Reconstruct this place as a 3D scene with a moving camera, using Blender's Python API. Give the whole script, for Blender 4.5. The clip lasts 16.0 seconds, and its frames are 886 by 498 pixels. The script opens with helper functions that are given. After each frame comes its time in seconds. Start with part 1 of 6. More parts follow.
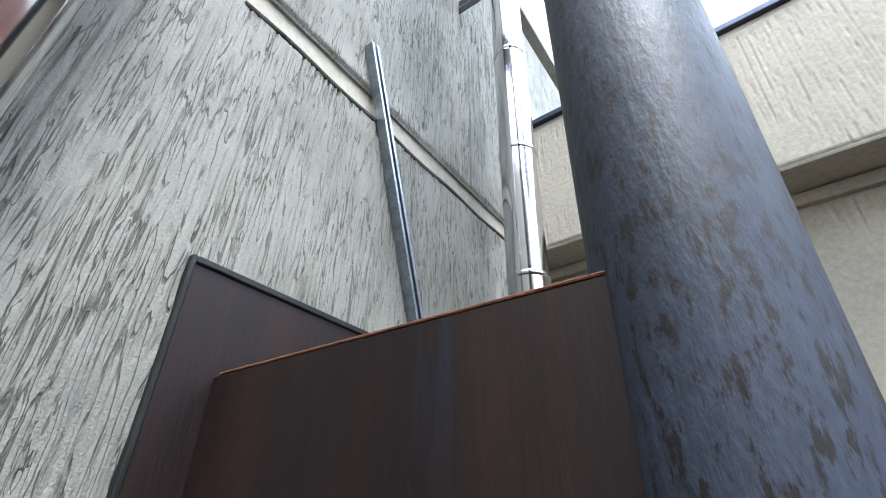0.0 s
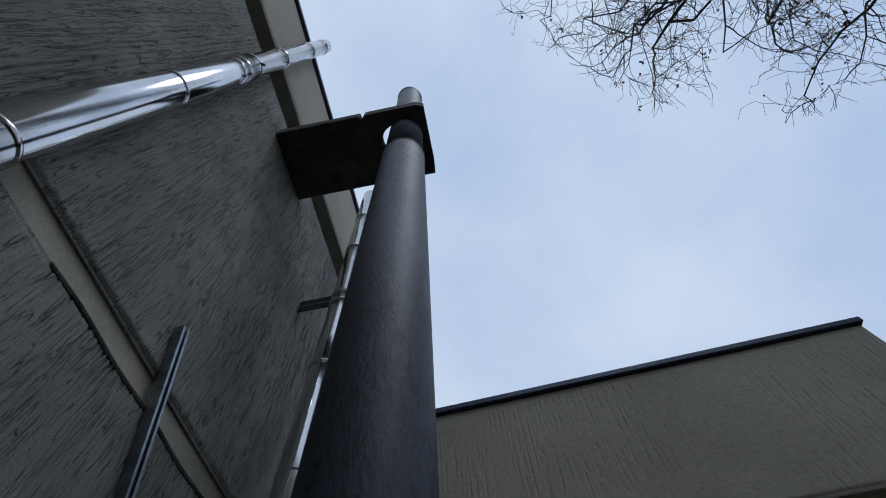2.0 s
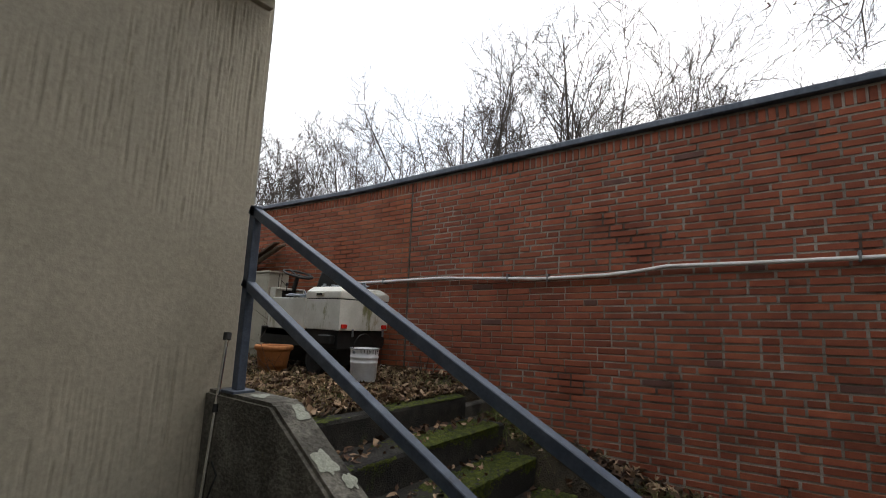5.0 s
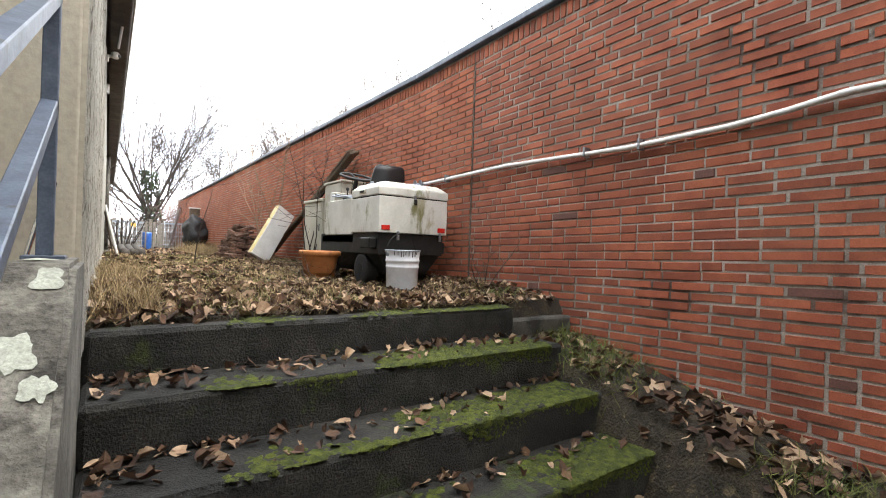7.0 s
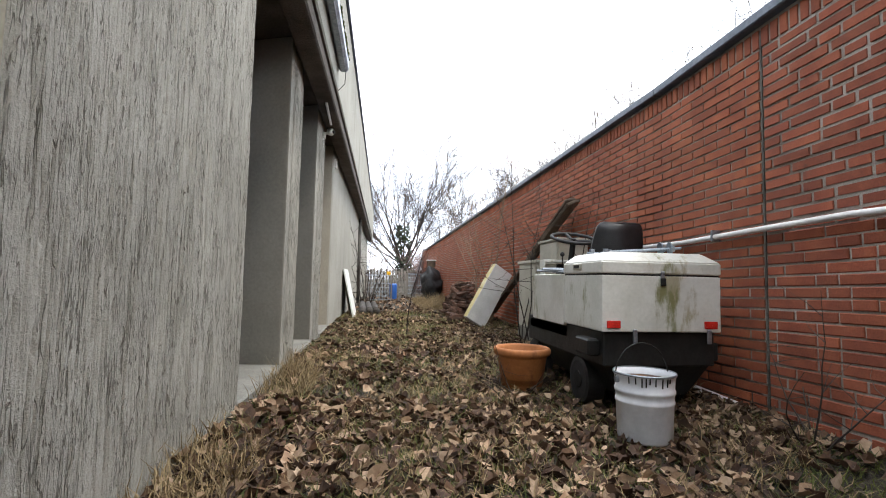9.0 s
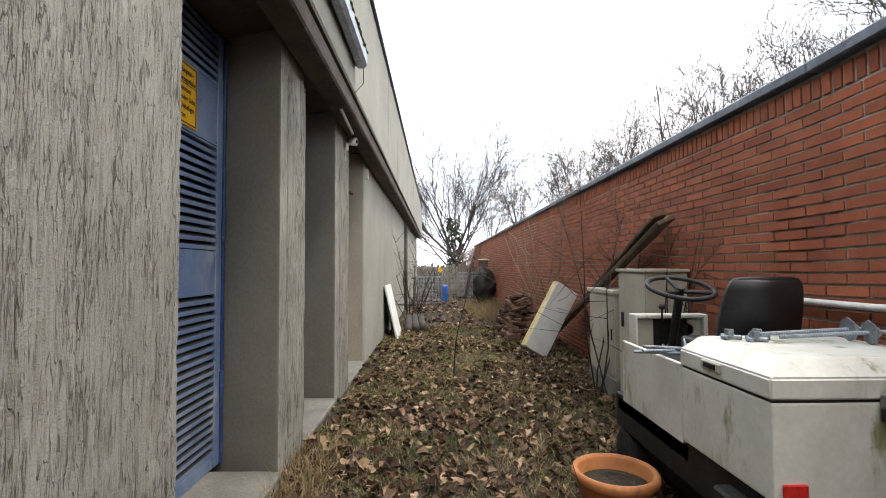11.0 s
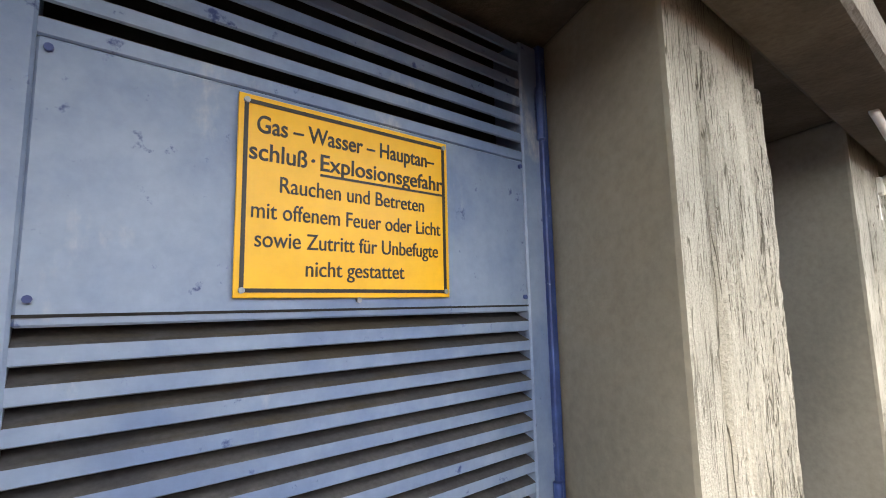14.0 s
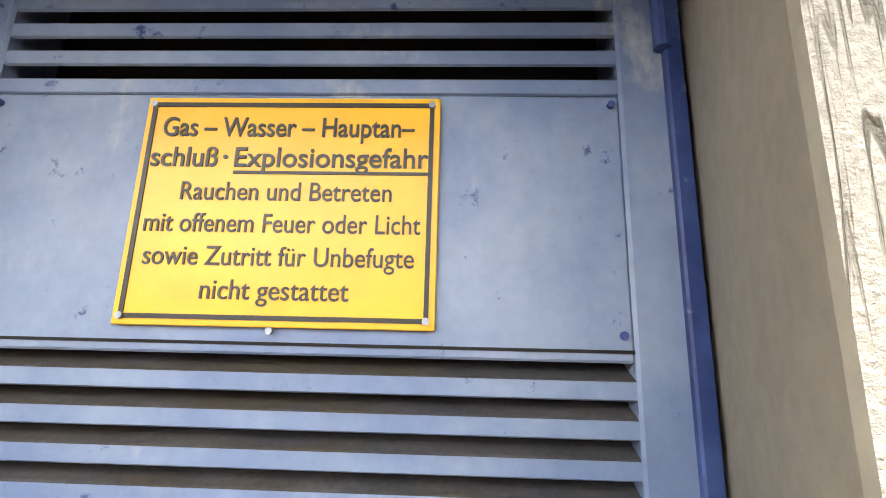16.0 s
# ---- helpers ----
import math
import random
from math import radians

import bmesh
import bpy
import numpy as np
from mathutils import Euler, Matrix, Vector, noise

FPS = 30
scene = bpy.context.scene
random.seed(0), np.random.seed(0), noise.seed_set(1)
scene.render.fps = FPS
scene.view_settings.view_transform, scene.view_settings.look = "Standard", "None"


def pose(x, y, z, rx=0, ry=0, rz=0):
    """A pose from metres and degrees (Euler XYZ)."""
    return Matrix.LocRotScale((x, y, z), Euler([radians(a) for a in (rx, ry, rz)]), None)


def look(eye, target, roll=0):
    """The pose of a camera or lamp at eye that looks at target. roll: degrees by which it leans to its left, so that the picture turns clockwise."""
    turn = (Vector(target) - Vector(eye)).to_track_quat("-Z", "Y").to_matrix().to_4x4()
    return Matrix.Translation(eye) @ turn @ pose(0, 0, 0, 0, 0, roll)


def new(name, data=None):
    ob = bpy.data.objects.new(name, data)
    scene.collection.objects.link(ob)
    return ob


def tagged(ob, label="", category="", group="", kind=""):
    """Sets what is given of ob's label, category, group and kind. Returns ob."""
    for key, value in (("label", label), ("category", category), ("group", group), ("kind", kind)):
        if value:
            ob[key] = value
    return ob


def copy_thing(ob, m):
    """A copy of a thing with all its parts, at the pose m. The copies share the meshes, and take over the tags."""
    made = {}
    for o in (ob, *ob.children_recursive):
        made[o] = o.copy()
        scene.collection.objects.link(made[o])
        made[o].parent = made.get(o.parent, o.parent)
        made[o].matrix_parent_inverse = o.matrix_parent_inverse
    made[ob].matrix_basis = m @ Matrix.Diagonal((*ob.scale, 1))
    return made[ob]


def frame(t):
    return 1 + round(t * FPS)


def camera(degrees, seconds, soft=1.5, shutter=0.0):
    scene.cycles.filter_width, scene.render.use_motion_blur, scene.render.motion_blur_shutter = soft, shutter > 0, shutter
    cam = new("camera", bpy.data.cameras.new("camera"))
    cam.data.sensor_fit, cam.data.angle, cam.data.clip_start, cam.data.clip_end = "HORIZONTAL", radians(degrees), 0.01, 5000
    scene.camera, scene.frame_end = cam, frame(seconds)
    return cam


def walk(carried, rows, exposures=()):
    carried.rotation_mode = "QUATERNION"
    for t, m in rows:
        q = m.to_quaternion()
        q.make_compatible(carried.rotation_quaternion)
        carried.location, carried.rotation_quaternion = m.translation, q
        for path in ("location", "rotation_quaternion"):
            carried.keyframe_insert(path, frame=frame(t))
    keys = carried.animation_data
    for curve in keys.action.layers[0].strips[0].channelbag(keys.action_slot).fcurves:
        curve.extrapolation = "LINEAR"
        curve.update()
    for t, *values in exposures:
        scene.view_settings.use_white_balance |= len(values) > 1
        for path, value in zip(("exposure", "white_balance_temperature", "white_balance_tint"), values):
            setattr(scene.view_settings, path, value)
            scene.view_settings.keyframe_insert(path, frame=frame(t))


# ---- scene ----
cam = camera(86.6, 16.0, soft=1.0)
PATH = [
    (0, (0.488, 0.593, 1.898), (-0.512, 1.981, 2.934), 1.2),
    (0.5, (0.524, 0.562, 1.97), (-0.161, 1.826, 3.361), -0.6),
    (1, (0.549, 0.532, 1.989), (0.142, 1.631, 3.61), -3.4),
    (1.5, (0.598, 0.498, 1.998), (0.397, 1.471, 3.734), -6.4),
    (2, (0.693, 0.488, 1.995), (0.613, 1.361, 3.792), -6.2),
    (2.5, (0.78, 0.519, 2.006), (0.867, 1.442, 3.778), -6.8),
    (3, (0.922, 0.577, 1.986), (1.249, 1.611, 3.666), -6.0),
    (3.5, (1.03, 0.675, 1.977), (1.715, 1.831, 3.458), -5.2),
    (4, (1.218, 0.77, 1.919), (2.271, 2.028, 3.064), -1.6),
    (4.5, (1.474, 0.897, 1.845), (2.884, 2.124, 2.558), -0.6),
    (4.6, (1.507, 0.889, 1.844), (2.984, 2.093, 2.452), -0.0),
    (5, (1.832, 0.874, 1.735), (3.422, 2.051, 2.03), 2.4),
    (5.2, (1.957, 0.881, 1.7), (3.578, 2.031, 1.923), 2.7),
    (7.3, (3.304, 1.006, 1.454), (4.289, 2.746, 1.454), 1.3),
    (7.5, (3.398, 1.118, 1.484), (4.248, 2.928, 1.504), 0.9),
    (8, (3.579, 1.412, 1.572), (4.12, 3.335, 1.65), 1.1),
    (8.5, (3.676, 1.734, 1.67), (4.052, 3.694, 1.788), 1.6),
    (9, (3.773, 2.006, 1.837), (4.025, 3.986, 1.97), 1.2),
    (9.2, (3.793, 2.104, 1.902), (3.997, 4.089, 2.04), 1.4),
    (11.3, (3.947, 3.111, 2.358), (3.894, 5.11, 2.411), -1.1),
    (11.5, (3.964, 3.231, 2.401), (3.836, 5.227, 2.44), -1.7),
    (12, (3.923, 3.534, 2.562), (3.561, 5.501, 2.578), -2.5),
    (12.5, (3.795, 3.861, 2.725), (3.104, 5.738, 2.755), -2.8),
    (13, (3.686, 4.186, 2.838), (2.644, 5.892, 2.91), -1.9),
    (13.5, (3.54, 4.468, 2.936), (2.265, 6.002, 3.076), -0.7),
    (14, (3.413, 4.711, 2.967), (1.874, 5.963, 3.211), -1.2),
    (14.5, (3.356, 4.907, 2.98), (1.61, 5.831, 3.294), -0.7),
    (15, (3.314, 5.049, 2.972), (1.445, 5.655, 3.346), 0.1),
    (15.5, (3.259, 5.165, 2.988), (1.318, 5.411, 3.402), 1.4),
    (16, (3.279, 5.323, 2.958), (1.329, 5.249, 3.397), 1.4),
]
EXPOSURES = [(0, 2.95, 5800, 8), (0.5, 1.75, 5650, 8), (1.0, -0.1, 5600, 8), (1.5, -0.5, 5350, 8), (2.5, -0.55, 5800, 9), (3.5, -0.4, 6300, 10), (4.5, 0.4, 6600, 10), (5.2, 1.3, 7000, 10),
             (7.5, 2.75, 6800, 10), (8.0, 2.4, 6600, 10), (9.0, 1.92, 6600, 10), (11.5, 1.65, 7000, 10), (12.5, 1.95, 7200, 10), (13.5, 2.4, 7300, 10), (14.5, 3.5, 7500, 10), (16.0, 3.6, 7600, 11)]
walk(cam, [(t, look(eye, target, roll)) for t, eye, target, roll in PATH], EXPOSURES)

# ---- light ----
SKY = bpy.data.worlds.new("overcast_sky")
scene.world = SKY
SKY.use_nodes = True
wn, wl = SKY.node_tree.nodes, SKY.node_tree.links
wn.clear()
sky = wn.new("ShaderNodeTexSky")
sky.sky_type, sky.sun_disc = "NISHITA", False
sky.sun_elevation, sky.sun_rotation = radians(64), radians(126)
sky_dim = wn.new("ShaderNodeVectorMath")
sky_dim.operation = "SCALE"
sky_dim.inputs["Scale"].default_value = 0.08
wl.new(sky.outputs[0], sky_dim.inputs[0])
coord = wn.new("ShaderNodeTexCoord")
cloud = wn.new("ShaderNodeTexNoise")
cloud.inputs["Scale"].default_value, cloud.inputs["Detail"].default_value = 2.2, 6
wl.new(coord.outputs["Generated"], cloud.inputs["Vector"])
cloud_ramp = wn.new("ShaderNodeValToRGB")
cloud_ramp.color_ramp.elements[0].position, cloud_ramp.color_ramp.elements[1].position = 0.32, 0.68
cloud_ramp.color_ramp.elements[0].color = (0.74, 0.84, 1.0, 1)
cloud_ramp.color_ramp.elements[1].color = (1.05, 1.08, 1.12, 1)
wl.new(cloud.outputs["Fac"], cloud_ramp.inputs[0])
cover = wn.new("ShaderNodeMix")
cover.data_type = "RGBA"
cover.inputs["Factor"].default_value = 0.9
wl.new(sky_dim.outputs[0], cover.inputs["A"])
wl.new(cloud_ramp.outputs[0], cover.inputs["B"])
bg = wn.new("ShaderNodeBackground")
bg.inputs["Strength"].default_value = 1.0
wl.new(cover.outputs["Result"], bg.inputs["Color"])
out = wn.new("ShaderNodeOutputWorld")
wl.new(bg.outputs[0], out.inputs[0])
sun = new("sun", bpy.data.lights.new("sun", "SUN"))
sun.data.energy, sun.data.angle, sun.data.color = 0.9, radians(14), (1.0, 0.96, 0.9)
sun.matrix_world = look((14, -4, 28), (3, 4, 0))


# ---- materials ----
def material(name, c1, c2, s=5.0, rough=0.85, metal=0.0, bump=0.3, bs=70.0, depth=0.01, stretch=(1, 1, 1),
             stain=None, stain2=None, rnd=0.0, island=0.0, speck=0.25, rvar=0.1, low=0.35, high=0.68, comb=None, scores=None):
    """Two-tone noise, up to two stains (colour, scale, threshold, stretch), fine speckle and bump, in world metres."""
    m = bpy.data.materials.new(name)
    m.use_nodes = True
    n, l = m.node_tree.nodes, m.node_tree.links
    b = n["Principled BSDF"]
    geo = n.new("ShaderNodeNewGeometry")

    def noise_at(scale, st, detail=6.0, rough_=0.6):
        mp = n.new("ShaderNodeMapping")
        mp.inputs["Scale"].default_value = st
        l.new(geo.outputs["Position"], mp.inputs["Vector"])
        t = n.new("ShaderNodeTexNoise")
        t.inputs["Scale"].default_value, t.inputs["Detail"].default_value = scale, detail
        t.inputs["Roughness"].default_value = rough_
        l.new(mp.outputs[0], t.inputs["Vector"])
        return t.outputs["Fac"]

    def ramp(fac, a, z):
        r = n.new("ShaderNodeMapRange")
        r.interpolation_type = "SMOOTHSTEP"
        r.inputs["From Min"].default_value, r.inputs["From Max"].default_value = a, z
        l.new(fac, r.inputs["Value"])
        return r.outputs[0]

    def mix(fac, a, z, mode="MIX"):
        x = n.new("ShaderNodeMix")
        x.data_type, x.blend_type = "RGBA", mode
        for socket, v in (("Factor", fac), ("A", a), ("B", z)):
            if isinstance(v, (int, float)):
                x.inputs[socket].default_value = v
            elif isinstance(v, tuple):
                x.inputs[socket].default_value = (*v, 1) if len(v) == 3 else v
            else:
                l.new(v, x.inputs[socket])
        return x.outputs["Result"]

    col = mix(ramp(noise_at(s, stretch), low, high), c1, c2)
    for st in (stain, stain2):
        if st:
            f = ramp(noise_at(st[1], st[3] if len(st) > 3 else (1, 1, 1), 8.0, 0.65), st[2], st[2] + 0.1)
            col = mix(f, col, st[0])
    fine = noise_at(bs, stretch, 4.0)
    scored = None
    if scores:
        # thin upright scores and shorter gouges, dirt and groove shade put into their colour; (line colour, scale,
        # length)
        def line(scale, length, width, gaps):
            off = n.new("ShaderNodeMath")
            off.operation = "SUBTRACT"
            l.new(noise_at(scale, (1, 1, length), 1.0, 0.4), off.inputs[0])
            off.inputs[1].default_value = 0.5
            size = n.new("ShaderNodeMath")
            size.operation = "ABSOLUTE"
            l.new(off.outputs[0], size.inputs[0])
            both = n.new("ShaderNodeMath")
            both.operation = "MULTIPLY"
            l.new(ramp(size.outputs[0], width, width * 0.3), both.inputs[0])
            l.new(ramp(noise_at(gaps, (1, 1, 0.4), 2.0), 0.40, 0.56), both.inputs[1])
            return both.outputs[0]

        top = n.new("ShaderNodeMath")
        top.operation = "MAXIMUM"
        l.new(line(scores[1], scores[2], 0.036, 9.0), top.inputs[0])
        l.new(line(scores[1] * 0.42, scores[2] * 2.0, 0.022, 17.0), top.inputs[1])
        scored = top.outputs[0]
        col = mix(scored, col, scores[0])
    if speck:
        g = n.new("ShaderNodeMapRange")
        g.inputs["From Min"].default_value, g.inputs["From Max"].default_value = 0.3, 0.7
        g.inputs["To Min"].default_value, g.inputs["To Max"].default_value = 1 - speck, 1 + speck
        l.new(fine, g.inputs["Value"])
        comb_rgb = n.new("ShaderNodeCombineColor")
        for i in range(3):
            l.new(g.outputs[0], comb_rgb.inputs[i])
        col = mix(1.0, col, comb_rgb.outputs[0], "MULTIPLY")
    if rnd or island:
        h = n.new("ShaderNodeHueSaturation")
        r = n.new("ShaderNodeMapRange")
        k = rnd or island
        r.inputs["To Min"].default_value, r.inputs["To Max"].default_value = 1 - k, 1 + k
        if rnd:
            oi = n.new("ShaderNodeObjectInfo")
            l.new(oi.outputs["Random"], r.inputs["Value"])
        else:
            l.new(geo.outputs["Random Per Island"], r.inputs["Value"])
        l.new(r.outputs[0], h.inputs["Value"])
        l.new(col, h.inputs["Color"])
        col = h.outputs[0]
    l.new(col, b.inputs["Base Color"])
    rr = n.new("ShaderNodeMapRange")
    rr.inputs["To Min"].default_value, rr.inputs["To Max"].default_value = max(rough - rvar, 0.02), min(rough + rvar, 1)
    l.new(noise_at(s * 2.3, (1, 1, 1)), rr.inputs["Value"])
    l.new(rr.outputs[0], b.inputs["Roughness"])
    b.inputs["Metallic"].default_value = metal
    if bump:
        height = fine
        if comb:
            # combed plaster: long upright grooves that fade out in smooth patches
            g1 = ramp(noise_at(comb[0], (1, 1, comb[1]), 3.0, 0.7), 0.36, 0.62)
            mask = ramp(noise_at(comb[2], (1, 1, 0.5), 3.0), 0.36, 0.58)
            mul = n.new("ShaderNodeMath")
            mul.operation = "MULTIPLY"
            l.new(g1, mul.inputs[0])
            l.new(mask, mul.inputs[1])
            add = n.new("ShaderNodeMath")
            add.operation = "MULTIPLY_ADD"
            l.new(fine, add.inputs[0])
            add.inputs[1].default_value = 0.35
            l.new(mul.outputs[0], add.inputs[2])
            height = add.outputs[0]
        if scored is not None:
            low_cut = n.new("ShaderNodeMath")
            low_cut.operation = "MULTIPLY_ADD"
            l.new(scored, low_cut.inputs[0])
            low_cut.inputs[1].default_value = -1.2
            l.new(height, low_cut.inputs[2])
            height = low_cut.outputs[0]
        bp = n.new("ShaderNodeBump")
        bp.inputs["Strength"].default_value, bp.inputs["Distance"].default_value = bump, depth
        l.new(height, bp.inputs["Height"])
        l.new(bp.outputs[0], b.inputs["Normal"])
    return m


PLASTER = material("combed_plaster", (0.335, 0.32, 0.278), (0.40, 0.385, 0.335), 1.6, 0.92, bump=0.9, bs=170, depth=0.005, scores=((0.18, 0.17, 0.142), 150, 0.05),
                   stain=((0.26, 0.25, 0.21), 1.3, 0.62, (1, 1, 0.35)), speck=0.16)
PLASTER_TALL = material("grey_combed_plaster", (0.235, 0.23, 0.20), (0.31, 0.302, 0.265), 1.6, 0.92, bump=0.9, bs=170, depth=0.005, scores=((0.125, 0.12, 0.10), 92, 0.055),
                        stain=((0.18, 0.175, 0.145), 1.3, 0.60, (1, 1, 0.35)), speck=0.14)
PLASTER_SMOOTH = material("smooth_plaster", (0.362, 0.327, 0.261), (0.428, 0.386, 0.309), 1.2, 0.9, bump=0.35, bs=45, depth=0.006,
                          stain=((0.277, 0.262, 0.216), 0.8, 0.60, (1, 1, 0.3)), stain2=((0.152, 0.144, 0.111), 34, 0.70, (1, 1, 0.3)), speck=0.12)
PLASTER_PILLAR = material("weathered_pillar_plaster", (0.30, 0.285, 0.245), (0.38, 0.36, 0.31), 3, 0.92, bump=0.9, bs=170, depth=0.005, scores=((0.12, 0.112, 0.09), 160, 0.035),
                          stain=((0.28, 0.22, 0.15), 2.2, 0.66, (1, 1, 0.15)), speck=0.16)
PLASTER_STREAK = material("streaked_plaster", (0.315, 0.306, 0.259), (0.365, 0.353, 0.302), 1.2, 0.9, bump=0.5, bs=60, depth=0.008, comb=(45, 0.12, 1.6),
                          stain=((0.246, 0.242, 0.204), 1.5, 0.60, (1, 1, 0.12)), speck=0.06)
# smooth plaster for the pillar bodies, darker than PLASTER_SMOOTH
PILLAR_SIDE = material("darker_pillar_plaster", (0.235, 0.218, 0.179), (0.286, 0.263, 0.218), 1.4, 0.9, bump=0.3, bs=45, depth=0.005,
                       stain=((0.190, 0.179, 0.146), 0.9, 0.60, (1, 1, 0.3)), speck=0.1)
CONCRETE_BROWN_AND_SHADE = material("brown_stained_concrete_and_shade", (0.060, 0.048, 0.037), (0.102, 0.084, 0.066), 4, 0.9, bump=0.6, bs=70, depth=0.01, speck=0.2)
CONCRETE = material("weathered_concrete", (0.049, 0.046, 0.039), (0.112, 0.105, 0.091), 4, 0.92, bump=0.7, bs=90, depth=0.01,
                    stain=((0.025, 0.024, 0.021), 2.0, 0.55), stain2=((0.049, 0.052, 0.014), 3.3, 0.62), speck=0.3)
CONCRETE_LIGHT = material("pale_concrete", (0.156, 0.150, 0.129), (0.216, 0.207, 0.180), 5, 0.9, bump=0.5, bs=80, depth=0.008, speck=0.15)
# near-black base with dark and green blotches
STEP = material("dark_step_concrete", (0.007, 0.007, 0.006), (0.027, 0.025, 0.021), 7, 0.93, bump=1.0, bs=110, depth=0.016,
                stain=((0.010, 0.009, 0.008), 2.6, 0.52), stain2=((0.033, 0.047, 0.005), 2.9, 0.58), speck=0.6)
CHEEK = material("lichened_cheek_concrete", (0.075, 0.070, 0.058), (0.17, 0.16, 0.135), 5, 0.93, bump=1.0, bs=55, depth=0.012,
                 stain=((0.028, 0.025, 0.02), 3.2, 0.53, (1, 1, 0.5)), stain2=((0.095, 0.092, 0.03), 6, 0.60, (1, 1, 0.35)), speck=0.4)
MOSS = material("green_moss", (0.029, 0.041, 0.003), (0.091, 0.111, 0.008), 24, 1.0, bump=1.0, bs=300, depth=0.012, speck=0.5, stain=((0.027, 0.027, 0.011), 9, 0.60))
LICHEN = material("pale_lichen", (0.274, 0.288, 0.238), (0.374, 0.389, 0.331), 40, 0.95, bump=0.7, bs=150, depth=0.004)
BRICK = material("red_brick", (0.221, 0.055, 0.028), (0.295, 0.085, 0.041), 7, 0.88, bump=0.5, bs=120, depth=0.005, rnd=0.22, speck=0.16,
                 stain=((0.118, 0.041, 0.026), 3.2, 0.62))
BRICK_OLD = material("red_brick_joined", (0.221, 0.055, 0.028), (0.295, 0.085, 0.041), 7, 0.88, bump=0.5, bs=120, depth=0.005, island=0.24, speck=0.16,
                     stain=((0.118, 0.041, 0.026), 3.2, 0.62))
BRICK_FAR = material("red_brick_far", (0.238, 0.059, 0.026), (0.317, 0.094, 0.040), 7, 0.88, bump=0.5, bs=120, depth=0.005, island=0.20, speck=0.16,
                     stain=((0.130, 0.043, 0.027), 1.1, 0.64))
BRICK_DARK = material("burnt_dark_brick", (0.10, 0.042, 0.032), (0.15, 0.06, 0.045), 9, 0.8, bump=0.4, bs=120, depth=0.004)
MORTAR = material("lime_mortar", (0.19, 0.165, 0.14), (0.40, 0.36, 0.32), 2.2, 0.95, bump=0.6, bs=160, depth=0.006, stain=((0.08, 0.055, 0.046), 1.4, 0.56))
EARTH = material("leafy_earth", (0.021, 0.016, 0.010), (0.054, 0.040, 0.023), 9, 1.0, bump=1.0, bs=90, depth=0.03,
                 stain=((0.030, 0.036, 0.011), 1.6, 0.56), stain2=((0.102, 0.075, 0.042), 14, 0.58), speck=0.5)
RUST = material("rusted_steel_plate", (0.011, 0.0060, 0.0058), (0.027, 0.0115, 0.0085), 5, 0.5, 0.25, bump=0.3, bs=90, depth=0.003, stretch=(1, 1, 0.12),
                stain=((0.055, 0.020, 0.009), 4.5, 0.64, (1, 1, 0.5)), stain2=((0.016, 0.019, 0.032), 4.0, 0.57, (1, 1, 0.1)), speck=0.2)
RUST_EDGE = material("orange_rust", (0.15, 0.05, 0.022), (0.22, 0.08, 0.03), 20, 0.9, bump=0.8, bs=150, depth=0.006)
COLUMN_STEEL = material("dark_scaled_steel", (0.022, 0.028, 0.043), (0.034, 0.042, 0.065), 4, 0.58, 0.1, bump=0.6, bs=90, depth=0.003, stretch=(1, 1, 0.4),
                        stain=((0.009, 0.006, 0.0055), 65, 0.505, (1, 1, 0.3)), stain2=((0.08, 0.027, 0.013), 9, 0.70), speck=0.2)
CHROME = material("stainless_flue", (0.589, 0.589, 0.589), (0.684, 0.684, 0.694), 3, 0.14, 1.0, bump=0.03, bs=12, depth=0.004, speck=0.0, rvar=0.05)
ZINC = material("galvanised_steel", (0.240, 0.272, 0.304), (0.352, 0.384, 0.424), 20, 0.42, 0.8, bump=0.1, bs=80, depth=0.002, speck=0.1)
BLUE_PAINT = material("faded_blue_paint", (0.110, 0.165, 0.29), (0.20, 0.26, 0.37), 3.5, 0.45, bump=0.12, bs=60, depth=0.002,
                      stain=((0.31, 0.34, 0.39), 4.5, 0.58, (1, 1, 0.5)), stain2=((0.014, 0.036, 0.14), 26.0, 0.622), speck=0.06)
LOUVRE_DUST_SHADE = material("dusty_brown_shaded_paint", (0.030, 0.030, 0.035), (0.052, 0.049, 0.050), 12, 0.8, bump=0.2, bs=120, depth=0.002, stain=((0.038, 0.030, 0.021), 6, 0.52, (1, 0.3, 1)))
BLUE_DARK = material("old_blue_frame_paint", (0.012, 0.03, 0.13), (0.04, 0.08, 0.24), 9, 0.5, bump=0.2, bs=60, depth=0.002,
                     stain=((0.20, 0.26, 0.38), 22, 0.60), speck=0.12)
RAIL_PAINT = material("blue_grey_rail_paint", (0.039, 0.055, 0.085), (0.075, 0.098, 0.137), 12, 0.5, bump=0.3, bs=120, depth=0.002,
                      stain=((0.033, 0.033, 0.029), 7, 0.60), speck=0.2)
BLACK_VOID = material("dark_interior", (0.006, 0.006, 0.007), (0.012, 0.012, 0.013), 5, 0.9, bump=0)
YELLOW = material("yellow_enamel", (0.68, 0.365, 0.008), (0.74, 0.41, 0.012), 6, 0.35, bump=0.04, bs=40, depth=0.001, speck=0.04)
INK = material("black_enamel", (0.007, 0.007, 0.006), (0.018, 0.015, 0.010), 40, 0.45, bump=0.1, bs=120, depth=0.001, stain=((0.080, 0.045, 0.010), 60, 0.70))
